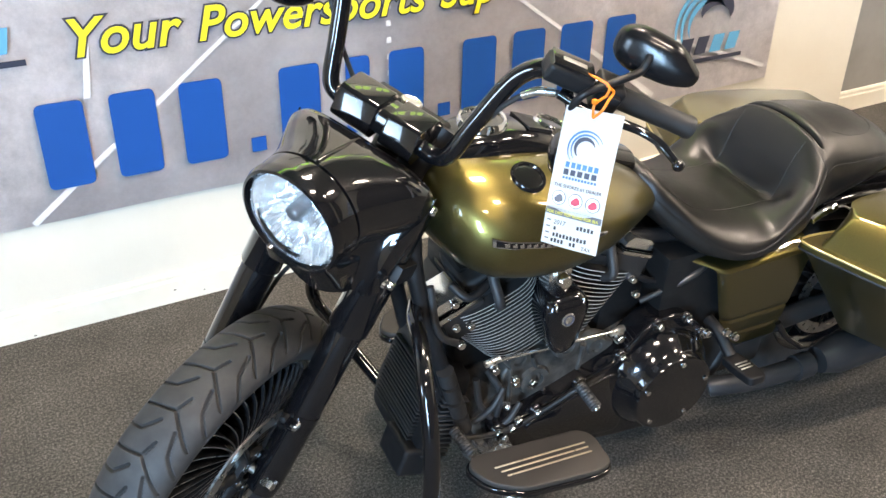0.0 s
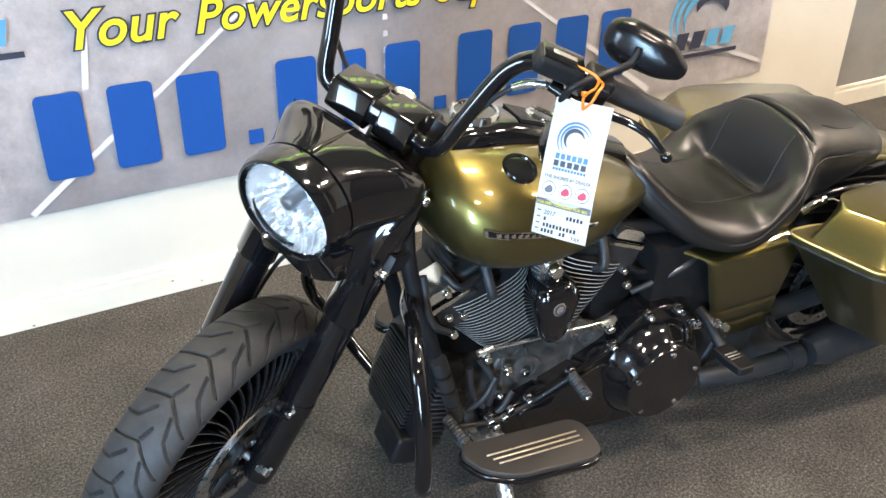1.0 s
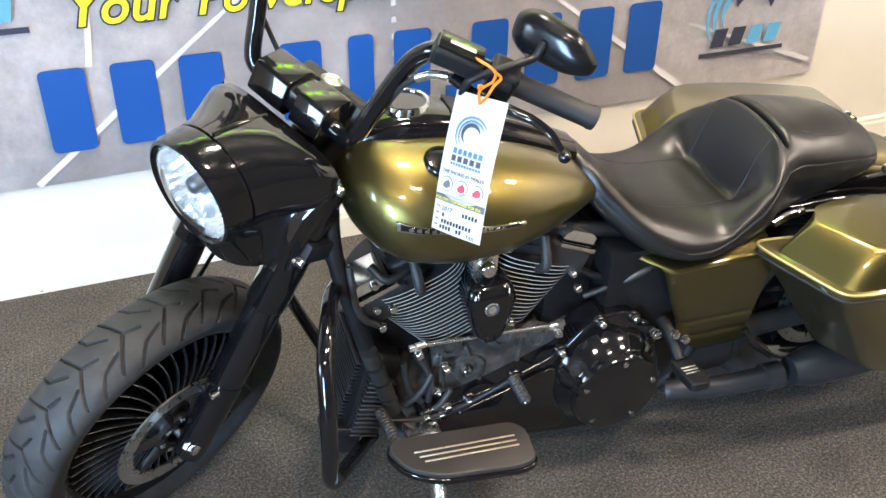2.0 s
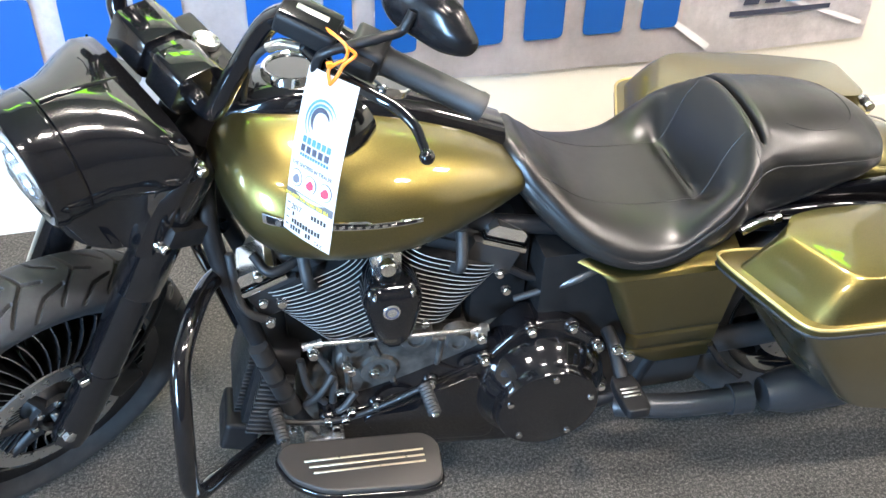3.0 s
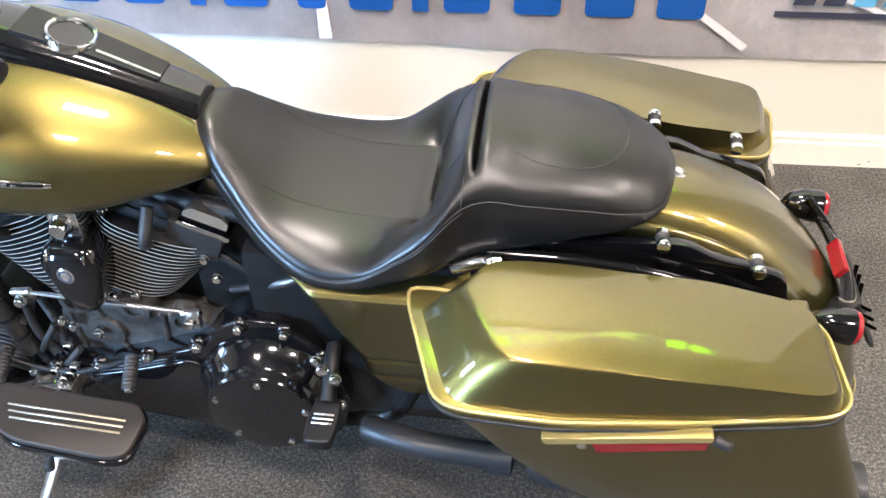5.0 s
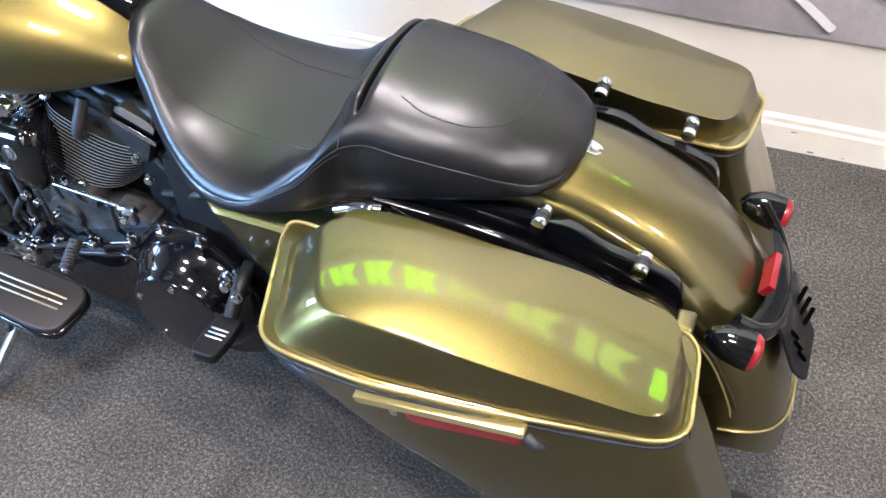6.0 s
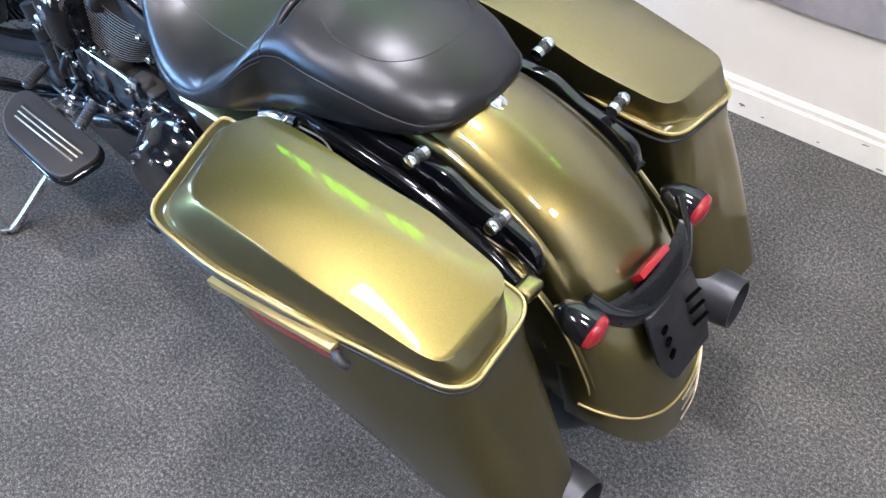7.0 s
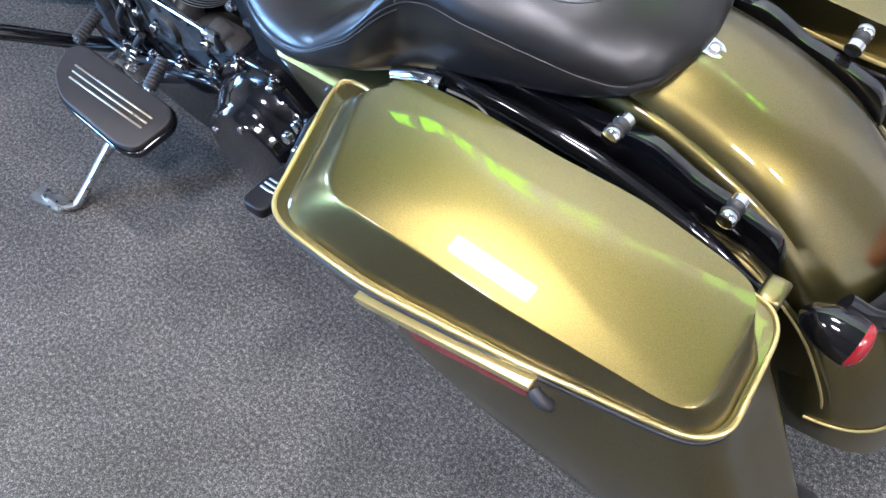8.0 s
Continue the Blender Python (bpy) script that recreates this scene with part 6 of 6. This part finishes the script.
# round wave mark with plain bars beside it, at both ends
def wave_mark(cx, cz):
    for k, (r, w, mat, a0, a1) in enumerate(((0.165, 0.016, SKYBLUE, 75, 215), (0.135, 0.020, SKYBLUE, 60, 215), (0.100, 0.024, SKYBLUE, 50, 200), (0.085, 0.050, INK, 20, 150))):
        pts = []
        n = 16
        for j in range(n + 1):
            a = radians(a0 + (a1 - a0) * j / n)
            ww = w * math.sin(math.pi * (0.08 + 0.92 * j / n)) if k < 3 else w * math.sin(math.pi * (j / n)) ** 0.7 + 0.002
            pts.append((Vector((math.cos(a), math.sin(a))) * r, Vector((math.cos(a), math.sin(a))) * (r + ww + 0.001)))
        c = Vector((cx + (0.03 if k == 3 else 0), cz))
        flat_strip("wave_arc", [c + p for p, q in pts] + [c + q for p, q in reversed(pts)], mat, 1, "wave shaped mark" if k == 0 else "")
    for j, mat in enumerate((INK, INK, SKYBLUE, SKYBLUE)):
        x = cx - 0.145 + 0.082 * j
        flat_strip("mark_bar", [(x, cz - 0.105), (x + 0.058, cz - 0.105), (x + 0.074, cz - 0.035), (x + 0.016, cz - 0.035)], mat, 3)
    flat_strip("mark_line", [(cx - 0.19, cz - 0.142), (cx + 0.20, cz - 0.142), (cx + 0.20, cz - 0.125), (cx - 0.19, cz - 0.125)], INK, 3)


wave_mark(2.27, 0.640)
wave_mark(-0.42, 1.000)
# hem and eyelets
for k in range(9):
    x = -0.97 + 3.56 * k / 8
    bm = B()
    revolve(bm, [(0.006, -0.001), (0.013, -0.001), (0.013, 0.002), (0.006, 0.002)], (x, YB - 0.006, 1.42), (0, -1, 0), 16, closed=True)
    part("eyelet", bm, STEEL, banner, "metal eyelet" if k == 0 else "")

# ---- long sign high on the wall: green slanted bars on white ----
sign = new("wall_sign")
tagged(sign, "long white sign with lit green bars high on the wall", "sign")
bm = B()
box(bm, (-1.6, 1.225, 3.02), (3.1, 1.247, 3.56), 0.004)
part("sign_board", bm, CARD, sign, "white board")
for k, x in enumerate((-0.86, -0.34, 0.16, 0.66, 1.14, 1.62, 2.12, 2.62)):
    lit, nm = (SIGNPALE, "pale_bar") if k in (4, 5, 6) else (SIGNGREEN, "green_bar")
    # each mark: a slanted upright with a wedge beside it
    for poly in ([(x, 3.12), (x + 0.14, 3.12), (x + 0.22, 3.40), (x + 0.09, 3.40)], [(x + 0.19, 3.12), (x + 0.40, 3.12), (x + 0.33, 3.25), (x + 0.47, 3.40), (x + 0.30, 3.40), (x + 0.20, 3.27)]):
        bm = B()
        prism(bm, poly, lambda a, b, h: (a, 1.2245 - h, b), 0, 0.003)
        part(nm, bm, lit, sign, smooth=0)

# ---- price tag hung from the clutch side of the bar ----
tag = new("price_tag")
tagged(tag, "white card price tag hung by an orange tie from the handlebar", "price tag")
BW = bike.matrix_world
TL, TR, BR_, BL = (BW @ Vector(q) for q in ((0.513, -0.253, 1.138), (0.569, -0.334, 1.144), (0.508, -0.390, 0.932), (0.454, -0.305, 0.922)))
ex = ((TR - TL) + (BR_ - BL)).normalized()
ey = ((TL - BL) + (TR - BR_)).normalized()
ey = (ey - ex * ey.dot(ex)).normalized()
ez = ex.cross(ey)
TW, TH = 0.100, 0.232
tc = (TL + TR + BR_ + BL) / 4
TM = Matrix(((ex.x, ey.x, ez.x, tc.x), (ex.y, ey.y, ez.y, tc.y), (ex.z, ey.z, ez.z, tc.z), (0, 0, 0, 1)))
bm = B()
rows = []
for k in range(13):
    y = -TH / 2 + TH * k / 12
    rows.append([(x, y, 0.004 * math.cos(y * 18) - 0.003 * (x / 0.05) ** 2) for x in np.linspace(-TW / 2, TW / 2, 7)])
sheet(bm, rows)
bmesh.ops.solidify(bm, geom=list(bm.faces), thickness=0.0006)
part("card", bm, CARD, tag, "white printed card", m=TM)


def tag_z(x, y):
    return 0.004 * math.cos(y * 18) - 0.003 * (x / 0.05) ** 2 + 0.0012


def tag_shape(name, pts, mat, up=0.0):
    bm = B()
    vs = [bm.verts.new((p[0], p[1], tag_z(p[0], p[1]) + up)) for p in pts]
    bm.faces.new(vs)
    r = bmesh.ops.extrude_face_region(bm, geom=list(bm.faces))
    bmesh.ops.translate(bm, verts=[v for v in r["geom"] if isinstance(v, bmesh.types.BMVert)], vec=(0, 0, 0.0003))
    return part(name, bm, mat, tag, smooth=0, m=TM)


def tag_bar(x0, x1, y0, y1, mat, name="printed_bar", up=0.0):
    n = max(1, int((x1 - x0) / 0.02))
    xs = [x0 + (x1 - x0) * k / n for k in range(n + 1)]
    return tag_shape(name, [(x, y0) for x in xs] + [(x, y1) for x in reversed(xs)], mat, up)


for k, (r, w, mat) in enumerate(((0.030, 0.0035, INKBLUE), (0.024, 0.0035, INKBLUE), (0.016, 0.007, INK))):
    pts = []
    for j in range(13):
        a = radians(30 + 190 * j / 12)
        ww = w * math.sin(math.pi * (0.05 + 0.9 * j / 12))
        pts.append((r, r + ww, a))
    tag_shape("printed_arc", [(0.0 + p * math.cos(a), 0.050 + p * math.sin(a)) for p, q, a in pts] + [(q * math.cos(a), 0.050 + q * math.sin(a)) for p, q, a in reversed(pts)], mat)
for k in range(6):
    tag_bar(-0.029 + 0.0100 * k, -0.022 + 0.0100 * k, 0.0185, 0.0275, INKBLUE)
for k in range(5):
    tag_bar(-0.030 + 0.0122 * k, -0.0215 + 0.0122 * k, 0.0060, 0.0155, INK)
for k in range(11):
    tag_bar(-0.030 + 0.0055 * k, -0.0262 + 0.0055 * k, -0.001, 0.003, INKBLUE)
lettering("printed_words", "THE SHORES #1 DEALER", 0.0077, TM @ Matrix.Translation((0, -0.0155, 0.0055)), INK, tag, align="CENTER", extrude=0.0002)
for x, mat in ((-0.030, INKGREY), (0.0, INKRED), (0.030, INKRED)):
    tag_shape("picture_disc", [(x + 0.0125 * math.cos(a), -0.034 + 0.0125 * math.sin(a)) for a in (2 * math.pi * j / 24 for j in range(24))], INK)
    tag_shape("picture_field", [(x + 0.0112 * math.cos(a), -0.034 + 0.0112 * math.sin(a)) for a in (2 * math.pi * j / 24 for j in range(24))], CARD, 0.0003)
    tag_shape("picture_blot", [(x - 0.008, -0.036), (x - 0.003, -0.030), (x + 0.002, -0.027), (x + 0.007, -0.031), (x + 0.008, -0.038), (x + 0.001, -0.042), (x - 0.006, -0.041)], mat, 0.0006)
tag_bar(-0.049, 0.049, -0.064, -0.053, INKGREY, "dark_band")
lettering("band_words", "FOR DIRT FOR ROAD FOR SEA", 0.0066, TM @ Matrix.Translation((0, -0.0612, 0.0052)), YELLOW, tag, align="CENTER", extrude=0.0002)
lettering("pen_words", "2017", 0.0105, TM @ Matrix.Translation((-0.031, -0.0785, 0.0035)), PEN, tag, extrude=0.0002, shear=0.1)
lettering("pen_words", "TAX", 0.0085, TM @ Matrix.Translation((0.024, -0.1115, 0.0025)), PEN, tag, extrude=0.0002, shear=0.1)
for (x, y, w) in ((0.010, -0.077, 0.034), (-0.030, -0.086, 0.011), (-0.030, -0.097, 0.068), (-0.032, -0.107, 0.028), (0.002, -0.107, 0.018)):
    n = int(w / 0.0062)
    for k in range(n):
        x0 = x + 0.0062 * k
        tag_bar(x0, x0 + 0.0040, y - 0.0035, y + 0.0025 + 0.001 * (k % 2), PEN, "pen_stroke")
for y in (-0.074, -0.085, -0.096, -0.106):
    tag_bar(-0.044, -0.037, y - 0.001, y + 0.001, INKGREY, "printed_label")
# orange tie from the card's hole up round the lever pivot
top = tc + ey * (TH / 2 - 0.012)
a1 = BW @ Vector((0.505, -0.215, 1.178))
a2 = BW @ Vector((0.560, -0.290, 1.165))
bm = B()
tube(bm, [top, top + ey * 0.02 + ez * 0.006, (top + a2) / 2 + ey * 0.012, a2, a2 + Vector((0.0, 0, 0.018)), (a1 + a2) / 2 + Vector((0, 0, 0.022)), a1 + Vector((0.0, 0, 0.01)), a1 + Vector((-0.01, 0.01, -0.006))], 0.0024, 8, 6)
tube(bm, [top, top + ex * 0.014 + ey * 0.014 + ez * 0.004, top + ex * 0.020 + ey * 0.032, a2 + Vector((0.012, -0.002, 0.004)), a2 + Vector((0, 0, 0.016))], 0.0024, 8, 6)
box(bm, (-0.004, -0.004, -0.004), (0.004, 0.004, 0.004), 0.001, 1, Matrix.Translation(top + ey * 0.026 + ez * 0.006))
part("tie", bm, ORANGE, tag, "orange plastic cable tie")
